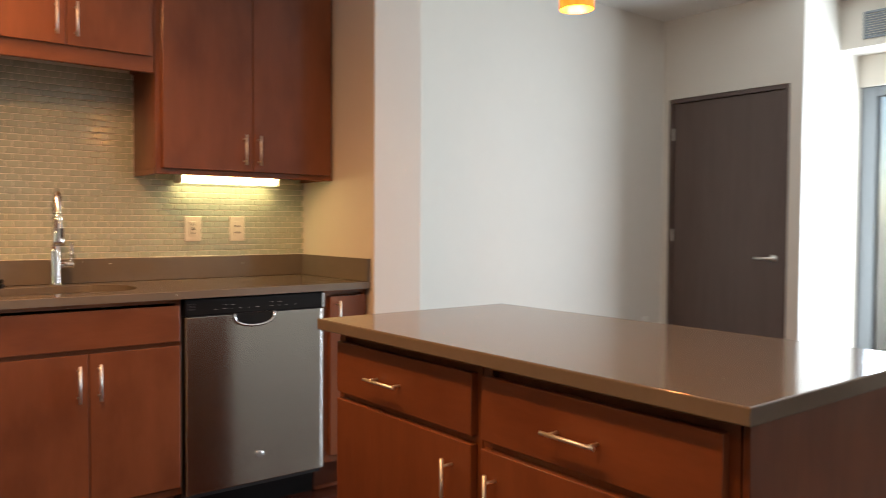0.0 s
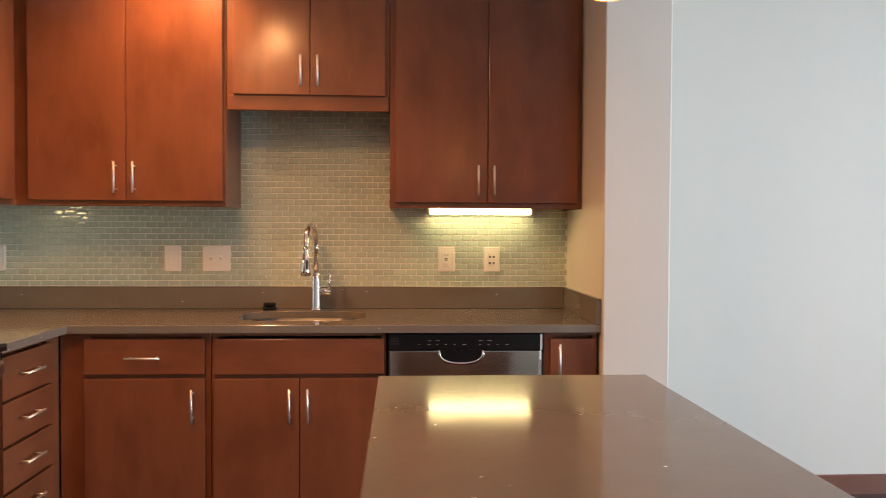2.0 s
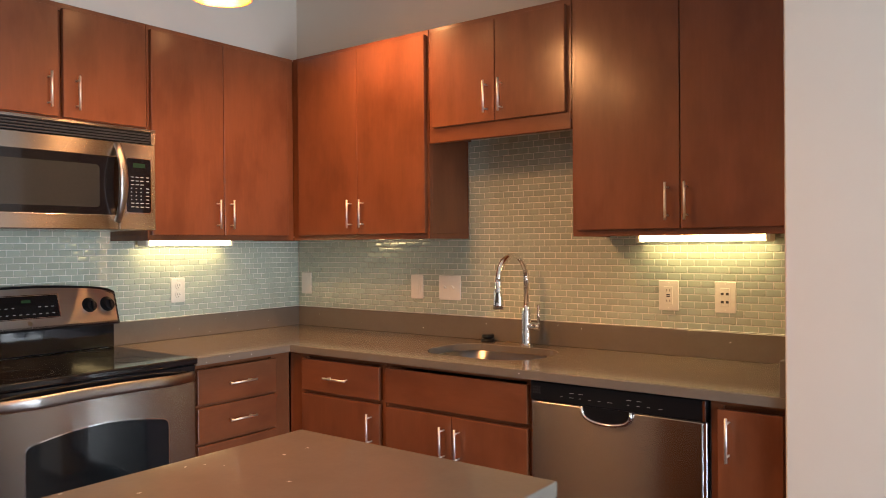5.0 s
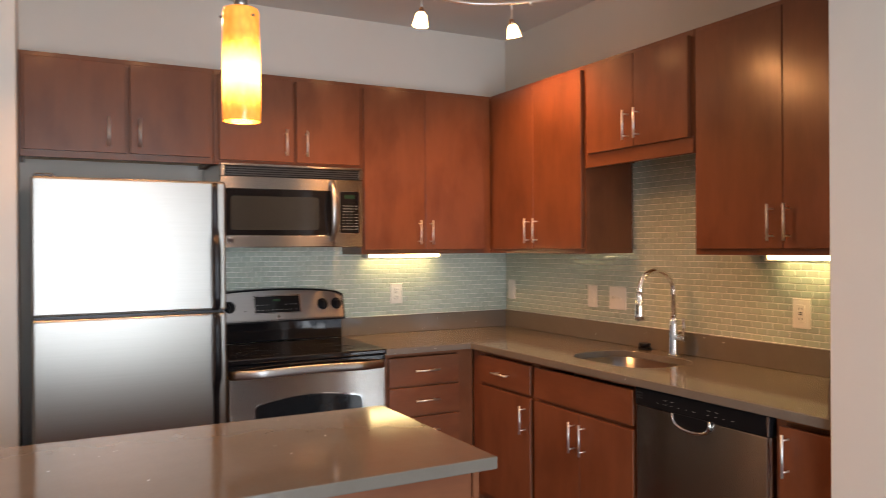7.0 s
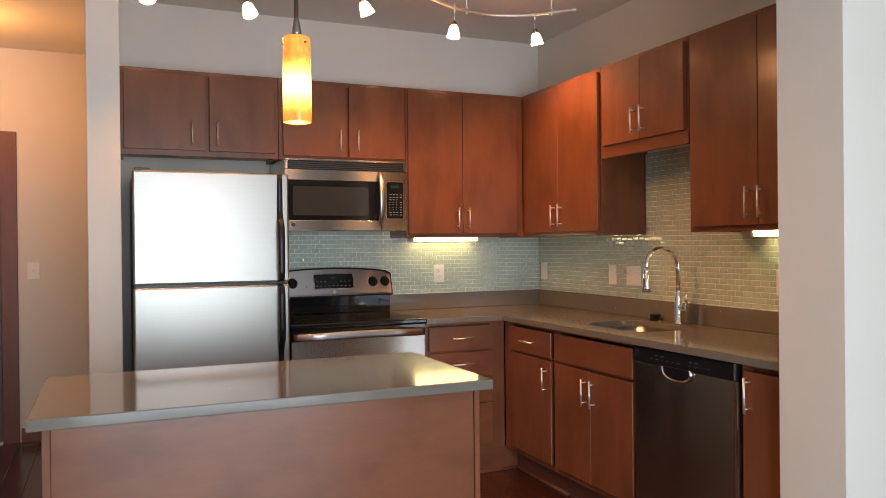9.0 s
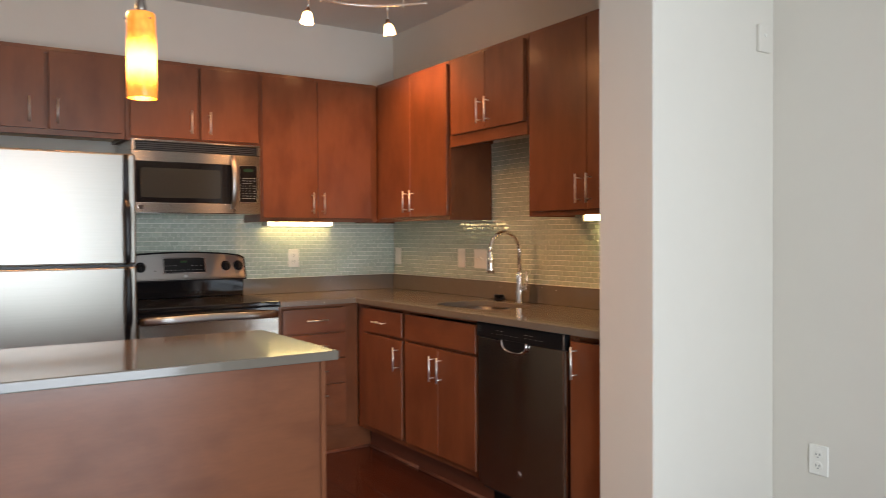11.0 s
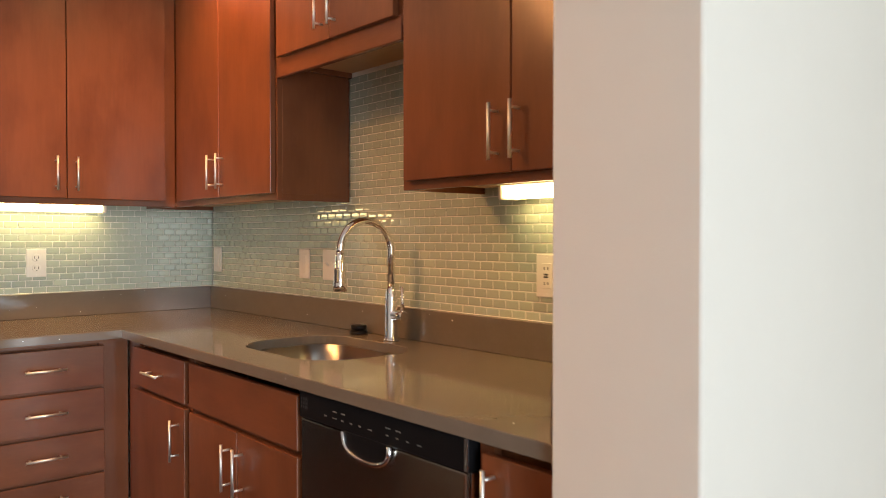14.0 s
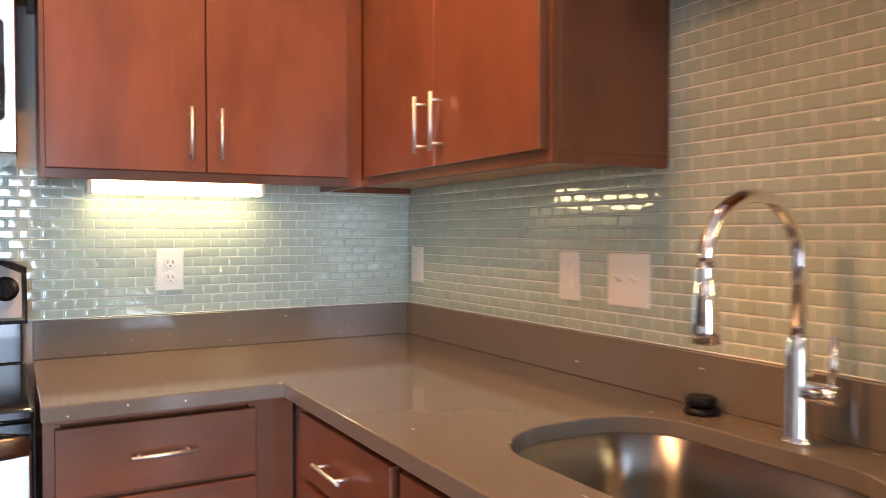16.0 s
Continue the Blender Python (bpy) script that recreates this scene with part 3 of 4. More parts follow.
def base_cabinet(u0, u1, fronts, m, label, depth=0.592, wall=0.003, group="base cabinets", top=0.884, into=None, recess=0.08):
    """fronts: (kind, u0, u1, z0, z1, handle u, handle z, handle upright or None)."""
    t = into or thing("base_cabinet", m @ Vector(((u0 + u1) / 2, depth / 2, 0.0)), label, "cabinet", group)
    bm = B(u0, u1, wall, depth - 0.02, 0.135, top)
    if top < 0.88:
        box(bm, u0, u0 + 0.016, wall, depth - 0.02, top, 0.884)
        box(bm, u1 - 0.016, u1, wall, depth - 0.02, top, 0.884)
    part("body", bm, MAPLE, t, m=m)
    bm = B(u0, u1, depth - 0.02, depth, 0.135, 0.160, bevel=0.001)
    box(bm, u0, u1, depth - 0.02, depth, 0.868, 0.884, bevel=0.001)
    us = sorted({f[1] for f in fronts} | {f[2] for f in fronts})
    box(bm, u0 + 0.0007, us[0] + 0.012, depth - 0.021, depth - 0.0008, 0.136, 0.883)
    box(bm, us[-1] - 0.012, u1 - 0.0007, depth - 0.021, depth - 0.0008, 0.136, 0.883)
    tops = sorted({f[3] for f in fronts})
    for z in tops[1:]:
        box(bm, u0 + 0.001, u1 - 0.001, depth - 0.021, depth - 0.0015, z - 0.03, z + 0.012)
    if len(us) > 2:
        box(bm, us[1] - 0.01, us[2] + 0.01, depth - 0.0215, depth - 0.009, 0.136, 0.74)
    part("face_frame", bm, MAPLE, t, m=m)
    part("toe_kick", B(u0, u1 + (0.088 if recess < 0.05 else 0.0), depth - recess - 0.015, depth - recess, -0.001, 0.135), KICK if recess > 0.05 else MAPLE_H, t, m=m)
    part("shoe_moulding", tube(bmesh.new(), [(u0 + 0.001, depth - recess, 0.003), (u1 + (0.075 if recess < 0.05 else -0.001), depth - recess, 0.003)], 0.011, 10), CASING, t, m=m)
    for kind, a, b, c, d, hu, hz, up in fronts:
        front(kind, a, b, c, d, depth + 0.02, t, m, None if up is None else (hu, hz, up), MAPLE if kind == "door" else MAPLE_H)
    return t


base_cabinet(0.596, 1.158, [("drawer", 0.690, 1.137, 0.726, 0.860, 0.913, 0.791, False), ("door", 0.690, 1.137, 0.168, 0.710, 1.095, 0.608, True)], SINK,
             "reddish-brown maple base cabinet with one drawer over a door")
base_cabinet(1.160, 1.826, [("drawer", 1.172, 1.818, 0.724, 0.860, 0, 0, None), ("door", 1.172, 1.4938, 0.168, 0.708, 1.460, 0.607, True), ("door", 1.4972, 1.818, 0.168, 0.708, 1.529, 0.607, True)], SINK,
             "reddish-brown maple sink base cabinet with two doors", top=0.66)
base_cabinet(2.440, 2.656, [("door", 2.464, 2.645, 0.168, 0.858, 2.497, 0.775, True)], SINK,
             "narrow reddish-brown maple base cabinet beside the dishwasher")
base_cabinet(-1.100, -0.596, [("drawer", -1.080, -0.685, 0.722, 0.862, -0.880, 0.794, False), ("drawer", -1.080, -0.685, 0.571, 0.711, -0.880, 0.645, False),
                              ("drawer", -1.080, -0.685, 0.420, 0.560, -0.880, 0.495, False), ("drawer", -1.080, -0.685, 0.165, 0.409, -0.880, 0.352, False)], STOVE,
             "reddish-brown maple base cabinet with four drawers beside the range", recess=0.006)
isl = thing("kitchen_island", (2.16, -2.27, 0.0), "reddish-brown maple kitchen island with drawers and a polished grey-brown quartz top", "island")
base_cabinet(1.690, 2.268, [("drawer", 1.696, 2.252, 0.722, 0.857, 1.941, 0.786, False), ("door", 1.696, 2.252, 0.116, 0.704, 2.190, 0.600, True)], ISLE,
                 "island base cabinet in reddish-brown maple with a drawer and door", depth=0.58, wall=0.021, into=isl)
base_cabinet(2.270, 2.858, [("drawer", 2.285, 2.840, 0.722, 0.857, 2.549, 0.786, False), ("door", 2.285, 2.840, 0.116, 0.704, 2.330, 0.600, True)], ISLE,
                 "island base cabinet in reddish-brown maple with a drawer and door", depth=0.58, wall=0.021, into=isl)
t = isl
part("back_panel", B(2.440, 2.458, -2.852, -1.694, -0.001, 0.884, bevel=0.001), MAPLE_H, t)
for a, b in ((-1.694, -1.676), (-2.872, -2.852)):
    part("corner_stile", B(2.440, 2.466, a, b, -0.001, 0.884, bevel=0.002), MAPLE, t)
part("end_panel", B(1.882, 2.440, -2.872, -2.860, -0.001, 0.884, bevel=0.001), MAPLE, t)
part("end_panel", B(1.882, 2.440, -1.688, -1.676, -0.001, 0.884, bevel=0.001), MAPLE, t)

# ---------------------------------------------------------------- counters


def round_rect(x0, x1, y0, y1, r, n=10):
    pts = []
    for cx, cy, a in ((x1 - r, y1 - r, 0), (x0 + r, y1 - r, 90), (x0 + r, y0 + r, 180), (x1 - r, y0 + r, 270)):
        for i in range(n + 1):
            w = radians(a + 90 * i / n)
            pts.append((cx + r * math.cos(w), cy + r * math.sin(w)))
    return pts


HOLE = round_rect(1.215, 1.735, -0.505, -0.130, 0.13)
HOLE = [(x, y + (0.03 * (abs(x - 1.475) / 0.26) ** 2 if y < -0.32 else 0.0)) for x, y in HOLE]


def counter_slab():
    """One L-shaped slab with the sink cut-out."""
    bm = bmesh.new()
    outer = [(0.002, -1.104), (0.638, -1.104), (0.638, -0.632), (2.657, -0.632), (2.657, -0.002), (0.002, -0.002)]
    loops = []
    for z in (0.885, 0.915):
        o = [bm.verts.new((x, y, z)) for x, y in outer]
        h = [bm.verts.new((x, y, z)) for x, y in HOLE]
        edges = [bm.edges.new((lp[i], lp[(i + 1) % len(lp)])) for lp in (o, h) for i in range(len(lp))]
        bmesh.ops.triangle_fill(bm, edges=edges, use_beauty=True)
        loops.append((o, h))
    for a, b in zip(loops[0], loops[1]):
        for i in range(len(a)):
            j = (i + 1) % len(a)
            bm.faces.new((a[i], a[j], b[j], b[i]))
    rim = [e for e in bm.edges if all(abs(v.co.z - 0.915) < 1e-5 for v in e.verts) and len(e.link_faces) == 2 and any(abs(f.normal.z) < 0.5 or f.calc_center_median().z < 0.914 for f in e.link_faces)]
    bmesh.ops.bevel(bm, geom=rim, offset=0.0025, segments=2, affect="EDGES", profile=0.5)
    return bm


t = thing("worktop", (1.3, -0.3, 0.885), "grey-brown quartz worktop with sparse bright flecks, undermount sink cut-out", "countertop")
part("slab", counter_slab(), STONE, t)
part("upstand", B(0.0205, 2.657, -0.020, -0.001, 0.9152, 1.016, bevel=0.0015), STONE, t)
part("upstand", B(0.001, 0.020, -1.104, -0.001, 0.9152, 1.016, bevel=0.0015), STONE, t)
part("upstand", B(2.640, 2.659, -0.630, -0.0205, 0.9152, 1.016, bevel=0.0015), STONE, t)
part("worktop", B(1.826, 2.504, -2.903, -1.648, 0.885, 0.915, bevel=0.003, seg=2), STONE, isl, "grey-brown polished quartz with sparse bright flecks")

# undermount sink
sink = thing("sink", (1.475, -0.32, 0.672), "brushed stainless steel undermount sink bowl", "sink")
bm = bmesh.new()
prev = None
cx, cy = 1.475, -0.31
for k, (s, z) in enumerate(((1.03, 0.884), (1.0, 0.884), (0.994, 0.80), (0.985, 0.725), (0.965, 0.696), (0.92, 0.682), (0.86, 0.678), (0.12, 0.672))):
    cur = [bm.verts.new((cx + (x - cx) * s, cy + (y - cy) * s, z)) for x, y in HOLE]
    if prev:
        for i in range(len(cur)):
            j = (i + 1) % len(cur)
            bm.faces.new((prev[i], prev[j], cur[j], cur[i])).smooth = k > 1
    prev = cur
bm.faces.new(prev)
part("bowl", bm, STEEL_S, sink)
part("drain", lathe(bmesh.new(), (cx, cy, 0.672), [(0.045, 0), (0.045, 0.003), (0.03, 0.004), (0.028, 0.001)], 24), CHROME, sink)

# faucet
FX, FY = 1.501, -0.080
fa = thing("faucet", (FX, FY, 0.915), "polished chrome gooseneck pull-down kitchen faucet", "faucet")
part("base", lathe(bmesh.new(), (FX, FY, 0.915), [(0.0255, 0), (0.0255, 0.005), (0.0205, 0.009), (0.0198, 0.011), (0.0198, 0.135), (0.0192, 0.140), (0.0165, 0.165), (0.0135, 0.172)], 28), CHROME, fa)
arc = [(FX, FY, 1.08), (FX, FY, 1.20)]
for i in range(1, 17):
    w = math.pi * i / 16 * 0.97
    d = 0.089 - 0.089 * math.cos(w)
    arc.append((FX - 0.14 * d, FY - d, 1.20 + 0.098 * math.sin(w)))
arc.append((arc[-1][0], arc[-1][1] - 0.001, arc[-1][2] - 0.014))
part("spout", tube(bmesh.new(), arc, 0.0122, 20), CHROME, fa)
ex, ey, ez = arc[-1]
part("spray_head", lathe(bmesh.new(), (ex, ey, ez + 0.004), [(0.0135, 0), (0.0145, -0.01), (0.0145, -0.03), (0.0165, -0.036), (0.019, -0.07), (0.0215, -0.10), (0.021, -0.118), (0.017, -0.12)], 24), CHROME, fa)
bt = part("button", B(ex + 0.001, ex + 0.015, ey - 0.0215, ey - 0.013, ez - 0.088, ez - 0.042, bevel=0.003, seg=2), CHROME, fa)
part("rocker", B(ex + 0.003, ex + 0.013, ey - 0.0232, ey - 0.020, ez - 0.084, ez - 0.047, bevel=0.001), DARKGREY, bt, "grey spray button")
lever = part("handle_hub", tube(bmesh.new(), [(FX + 0.015, FY, 0.998), (FX + 0.062, FY, 0.998), (FX + 0.066, FY, 0.998)], [0.0165, 0.0165, 0.014], 18), CHROME, fa)
part("lever", tube(bmesh.new(), [(FX + 0.057, FY, 1.003), (FX + 0.058, FY, 1.04), (FX + 0.060, FY - 0.002, 1.090)], [0.007, 0.0060, 0.0066], 12), CHROME, lever)
st = thing("sink_stopper", (1.29, -0.060, 0.915), "black rubber sink stopper lying on the worktop", "stopper")
part("flange", lathe(bmesh.new(), (1.29, -0.060, 0.915), [(0.030, 0), (0.032, 0.005), (0.029, 0.011), (0.023, 0.014)], 24), BLACK, st)
part("cap", lathe(bmesh.new(), (1.29, -0.060, 0.929), [(0.021, 0), (0.027, 0.004), (0.028, 0.014), (0.025, 0.018)], 24), BLACK, st)

# ---------------------------------------------------------------- under-cabinet lamps
for m, a, b in ((SINK, 2.012, 2.472), (STOVE, -0.965, -0.525)):
    t = thing("undercabinet_lamp", m @ Vector(((a + b) / 2, 0.06, 1.34)), "lit white fluorescent lamp fixed under a wall cabinet", "lamp", "undercabinet lamps")
    part("housing", B(a - 0.012, b + 0.012, 0.022, 0.105, 1.384, 1.394, bevel=0.002), FIXTURE, t, m=m)
    # added, unseen from the room: holds the diffuser's glow off the tiles behind
    part("back_plate", B(a, b, 0.0225, 0.0295, 1.352, 1.384, bevel=0.001), FIXTURE, t, m=m)
    for e in (a - 0.014, b - 0.001):
        part("end_cap", B(e, e + 0.015, 0.026, 0.102, 1.347, 1.384, bevel=0.006, seg=3), PLATE, t, "ivory plastic end cap", m=m)
    part("diffuser", B(a, b, 0.030, 0.098, 1.350, 1.384, bevel=0.010, seg=3), TUBE, t, "glowing white diffuser", m=m)

# ---------------------------------------------------------------- dishwasher
dw = thing("dishwasher", (2.13, -0.3, 0.0), "stainless steel dishwasher with black control panel", "dishwasher")
part("tub", B(1.834, 2.434, 0.03, 0.575, 0.10, 0.882), DARKGREY, dw, m=SINK)
d = part("door", B(1.838, 2.422, 0.575, 0.612, 0.125, 0.812, bevel=0.004, seg=2), STEEL_D, dw, m=SINK)
part("door_edge", B(2.4225, 2.432, 0.575, 0.606, 0.125, 0.812, bevel=0.001), CHROME, d, m=SINK)
part("badge", lathe(bmesh.new(), (2.135, 0.612, 0.235), [(0.017, 0), (0.017, 0.002), (0.014, 0.003)], 24, (0, 1, 0)), CHROME, d, "round silver badge", m=SINK)
cp = part("control_panel", B(1.836, 2.432, 0.575, 0.616, 0.814, 0.880, bevel=0.004, seg=2), BLACK, dw, m=SINK)
bm = prism(bmesh.new(), [(2.03 + 0.085 * (1 - math.cos(math.pi * i / 12)), 0.816 - 0.052 * math.sin(math.pi * i / 12) ** 0.6) for i in range(13)], 1, 0.6125, 0.618)
part("handle_recess", bm, BLACK, d, "dark scooped handle pocket", m=SINK)
bm = tube(bmesh.new(), [(2.03 + 0.085 * (1 - math.cos(math.pi * i / 16)), 0.619, 0.816 - 0.052 * math.sin(math.pi * i / 16) ** 0.6) for i in range(17)], 0.006, 8)
part("handle_lip", bm, CHROME, d, m=SINK)
for i in range(10):
    u = 1.95 + i * 0.034 + (0.03 if i > 5 else 0)
    part("panel_mark", B(u, u + (0.015 if i % 4 == 1 else 0.009), 0.6155, 0.6166, 0.836, 0.8376), PRINT, cp, m=SINK)
    if i in (1, 2, 6, 7):
        part("panel_label", B(u, u + 0.016, 0.6155, 0.6166, 0.851, 0.8528), PRINT, cp, m=SINK)
for i in range(4):
    for z in (0.838, 0.848, 0.858):
        part("vent_slot", B(1.846 + i * 0.008, 1.850 + i * 0.008, 0.6155, 0.6164, z, z + 0.006), DARKGREY, cp, m=SINK)
part("panel_edge", B(2.4225, 2.4318, 0.6145, 0.6172, 0.816, 0.878, bevel=0.001), CHROME, cp, m=SINK)
part("toe_panel", B(1.836, 2.432, 0.50, 0.515, 0.0, 0.12), BLACK, dw, m=SINK)

# ---------------------------------------------------------------- microwave
mw = thing("microwave", (0.2, -1.485, 1.41), "stainless over-the-range microwave with black window and curved handle", "microwave")
Y0, Y1 = -1.843, -1.135
part("body", B(Y0, Y1, 0.01, 0.390, 1.412, 1.806, bevel=0.002), STEEL, mw, m=STOVE)
g = part("vent_grille", B(Y0 + 0.020, Y1 - 0.020, 0.388, 0.421, 1.750, 1.797, bevel=0.002), BLACK, mw, m=STOVE)
for i in range(4):
    part("slat", B(Y0 + 0.024, Y1 - 0.024, 0.420, 0.4255, 1.7535 + i * 0.0108, 1.7585 + i * 0.0108, bevel=0.001), DARKGREY, g, m=STOVE)
bm = B(Y0, Y1, 0.388, 0.426, 1.7975, 1.809, bevel=0.002)
box(bm, Y0, Y0 + 0.0195, 0.388, 0.4255, 1.7495, 1.7970, bevel=0.001)
box(bm, Y1 - 0.0195, Y1, 0.388, 0.4255, 1.7495, 1.7970, bevel=0.001)
part("top_trim", bm, STEEL, mw, m=STOVE)
bm = B(Y0, Y1 - 0.155, 0.390, 0.424, 1.690, 1.7490, bevel=0.002)
box(bm, Y0, Y1 - 0.155, 0.390, 0.424, 1.412, 1.470, bevel=0.004, seg=2)
box(bm, Y0, Y0 + 0.014, 0.390, 0.4235, 1.4705, 1.6895, bevel=0.001)
d = part("door", bm, STEEL, mw, m=STOVE)
part("window_surround", B(Y0 + 0.014, Y1 - 0.155, 0.392, 0.422, 1.470, 1.690), GLOSS, d, m=STOVE)
pane = [(u, z + (0.012 * math.sin(math.pi * (u - Y0 - 0.046) / 0.43) if z > 1.6 else 0.0)) for u, z in round_rect(Y0 + 0.046, Y1 - 0.232, 1.496, 1.655, 0.014, 6)]
part("window", prism(bmesh.new(), pane, 1, 0.4215, 0.4235), MWGLASS, d, "dark perforated window mesh", m=STOVE)
part("side_panel", B(Y1 - 0.1535, Y1, 0.390, 0.424, 1.412, 1.7490, bevel=0.003), STEEL, mw, m=STOVE)
k = part("keypad", prism(bmesh.new(), round_rect(Y1 - 0.124, Y1 - 0.022, 1.480, 1.690, 0.010, 5), 1, 0.4235, 0.4250), GLOSS, mw, m=STOVE)
part("keypad_trim", prism(bmesh.new(), round_rect(Y1 - 0.1265, Y1 - 0.0195, 1.4775, 1.6925, 0.012, 5), 1, 0.4232, 0.4244), CHROME, mw, m=STOVE)
for r_ in range(9):
    wide = r_ < 2 or r_ > 5
    for c_ in range(4):
        if r_ == 6 and c_ == 3:
            continue
        u = Y1 - 0.107 + c_ * 0.020 + (0.004 if c_ == 3 else 0.0)
        wd = 0.013 if wide or c_ == 3 else 0.005
        part("key", B(u, u + wd, 0.4248, 0.4254, 1.500 + r_ * 0.0145, 1.5035 + r_ * 0.0145), PRINT, k, m=STOVE)
part("clock", B(Y1 - 0.098, Y1 - 0.046, 0.4248, 0.4254, 1.655, 1.672), GREEN, k, "dim green clock display", m=STOVE)
bm = bmesh.new()
pts = [(Y1 - 0.165, 0.424 + 0.052 * math.sin(math.pi * i / 14) ** 0.7, 1.445 + 0.295 * i / 14) for i in range(15)]
strap(bm, pts, [(0.011 + 0.006 * math.sin(math.pi * i / 14), 0.008) for i in range(15)], (1, 0, 0))
part("handle", bm, STEEL_P, d, "curved brushed steel handle", m=STOVE)
part("badge", lathe(bmesh.new(), (Y0 + 0.045, 0.424, 1.447), [(0.014, 0), (0.014, 0.002), (0.011, 0.003)], 20, (0, 1, 0)), CHROME, d, m=STOVE)

# ---------------------------------------------------------------- range
Y0, Y1 = -1.868, -1.116
rg = thing("range", (0.33, -1.49, 0.0), "freestanding electric range, stainless with black glass cooktop", "stove")
part("body", B(Y0, Y1, 0.02, 0.615, 0.03, 0.895, bevel=0.002), BLACK, rg, m=STOVE)
ct = part("cooktop", B(Y0 - 0.002, Y1 + 0.002, 0.10, 0.665, 0.896, 0.922, bevel=0.007, seg=3), GLOSS, rg, "black glass cooktop", m=STOVE)
for u, v, r in ((-1.69, 0.25, 0.075), (-1.30, 0.25, 0.09), (-1.69, 0.50, 0.10), (-1.30, 0.50, 0.075)):
    part("burner_ring", lathe(bmesh.new(), (u, v, 0.9221), [(r, 0), (r, 0.0006), (r - 0.003, 0.0006), (r - 0.003, 0)], 40, caps=False), RINGMARK, ct, m=STOVE)
part("control_band", B(Y0, Y1, 0.612, 0.650, 0.852, 0.894, bevel=0.004), GLOSS, rg, m=STOVE)
od = part("oven_door", B(Y0 + 0.003, Y1 - 0.003, 0.616, 0.652, 0.205, 0.838, bevel=0.005, seg=2), STEEL_V, rg, m=STOVE)


def arch(u0, u1, z0, z1, rise, r, n=16):
    """A window outline: square-ish corners rounded by r, the top edge bowed up by `rise`."""
    pts = []
    for u, z in round_rect(u0, u1, z0, z1 - rise, r, 6):
        pts.append((u, z + (rise * math.sin(math.pi * (u - u0) / (u1 - u0)) if z > (z0 + z1) / 2 else 0.0)))
    i = 6
    top = [(u1 - r + (u0 - u1 + 2 * r) * k / n, 0) for k in range(1, n)]
    return pts[:i + 1] + [(u, z1 - rise + rise * math.sin(math.pi * (u - u0) / (u1 - u0))) for u, _ in top] + pts[i + 1:]


part("window_trim", prism(bmesh.new(), arch(Y0 + 0.117, Y1 - 0.117, 0.318, 0.742, 0.032, 0.024), 1, 0.651, 0.6535), CHROME, od, m=STOVE)
part("window", prism(bmesh.new(), arch(Y0 + 0.121, Y1 - 0.121, 0.322, 0.738, 0.032, 0.021), 1, 0.652, 0.655), OVENGLASS, od, "dark arched oven window", m=STOVE)
pts = [(Y0 + 0.010 + (Y1 - Y0 - 0.020) * i / 24, 0.648 + 0.048 * min(1, math.sin(math.pi * i / 24) * 1.9) ** 0.8, 0.850 + 0.008 * math.sin(math.pi * i / 24)) for i in range(25)]
part("handle", strap(bmesh.new(), pts, [(0.021, 0.010)] * 25, (0, 0, 1)), STEEL_P, od, "bowed broad stainless oven handle", m=STOVE)
part("storage_drawer", B(Y0 + 0.003, Y1 - 0.003, 0.60, 0.648, 0.055, 0.200, bevel=0.005, seg=2), STEEL_V, rg, m=STOVE)
part("splash_panel", B(Y0 + 0.012, Y1 - 0.012, 0.025, 0.095, 0.922, 1.045, bevel=0.004), GLOSS, rg, m=STOVE)
bm = bmesh.new()
top = [(Y0 + 0.004 + (Y1 - Y0 - 0.008) * i / 24, 1.150 + 0.036 * math.sin(math.pi * i / 24) ** 0.45) for i in range(25)]
prism(bm, [(Y1 - 0.004, 1.030), (Y0 + 0.004, 1.030)] + top, 1, 0.020, 0.112)
bmesh.ops.bevel(bm, geom=[e for e in bm.edges if all(abs(v.co.y - 0.112) < 1e-5 for v in e.verts)], offset=0.008, segments=2, affect="EDGES")
LEAN = STOVE @ Matrix(((1, 0, 0, 0), (0, 1, -0.32, 0.32 * 1.03 + 0.012), (0, 0, 1, 0), (0, 0, 0, 1)))  # the panel leans back
shell = [(Y0 + (Y1 - Y0) * i / 24, 1.158 + 0.037 * math.sin(math.pi * i / 24) ** 0.45) for i in range(25)]
part("backguard_shell", prism(bmesh.new(), [(Y1, 1.022), (Y0, 1.022)] + shell, 1, 0.016, 0.104), BLACK, rg, "black shell round the control panel", m=LEAN)
bg = part("backguard", bm, STEEL_P, rg, "curved stainless control panel", m=LEAN)
part("display_trim", B(-1.609, -1.361, 0.108, 0.1135, 1.068, 1.162, bevel=0.003, seg=2), CHROME, bg, m=LEAN)
dp = part("display", B(-1.605, -1.365, 0.108, 0.1145, 1.072, 1.158, bevel=0.003, seg=2), GLOSS, bg, m=LEAN)
for c_ in range(9):
    for z in (1.086, 1.112):
        if not (3 <= c_ <= 5 and z > 1.1):
            part("key", B(-1.595 + c_ * 0.025, -1.585 + c_ * 0.025, 0.1142, 0.1152, z, z + 0.003), PRINT, dp, m=LEAN)
part("clock", B(-1.508, -1.472, 0.1142, 0.1152, 1.131, 1.142), GREEN, dp, m=LEAN)
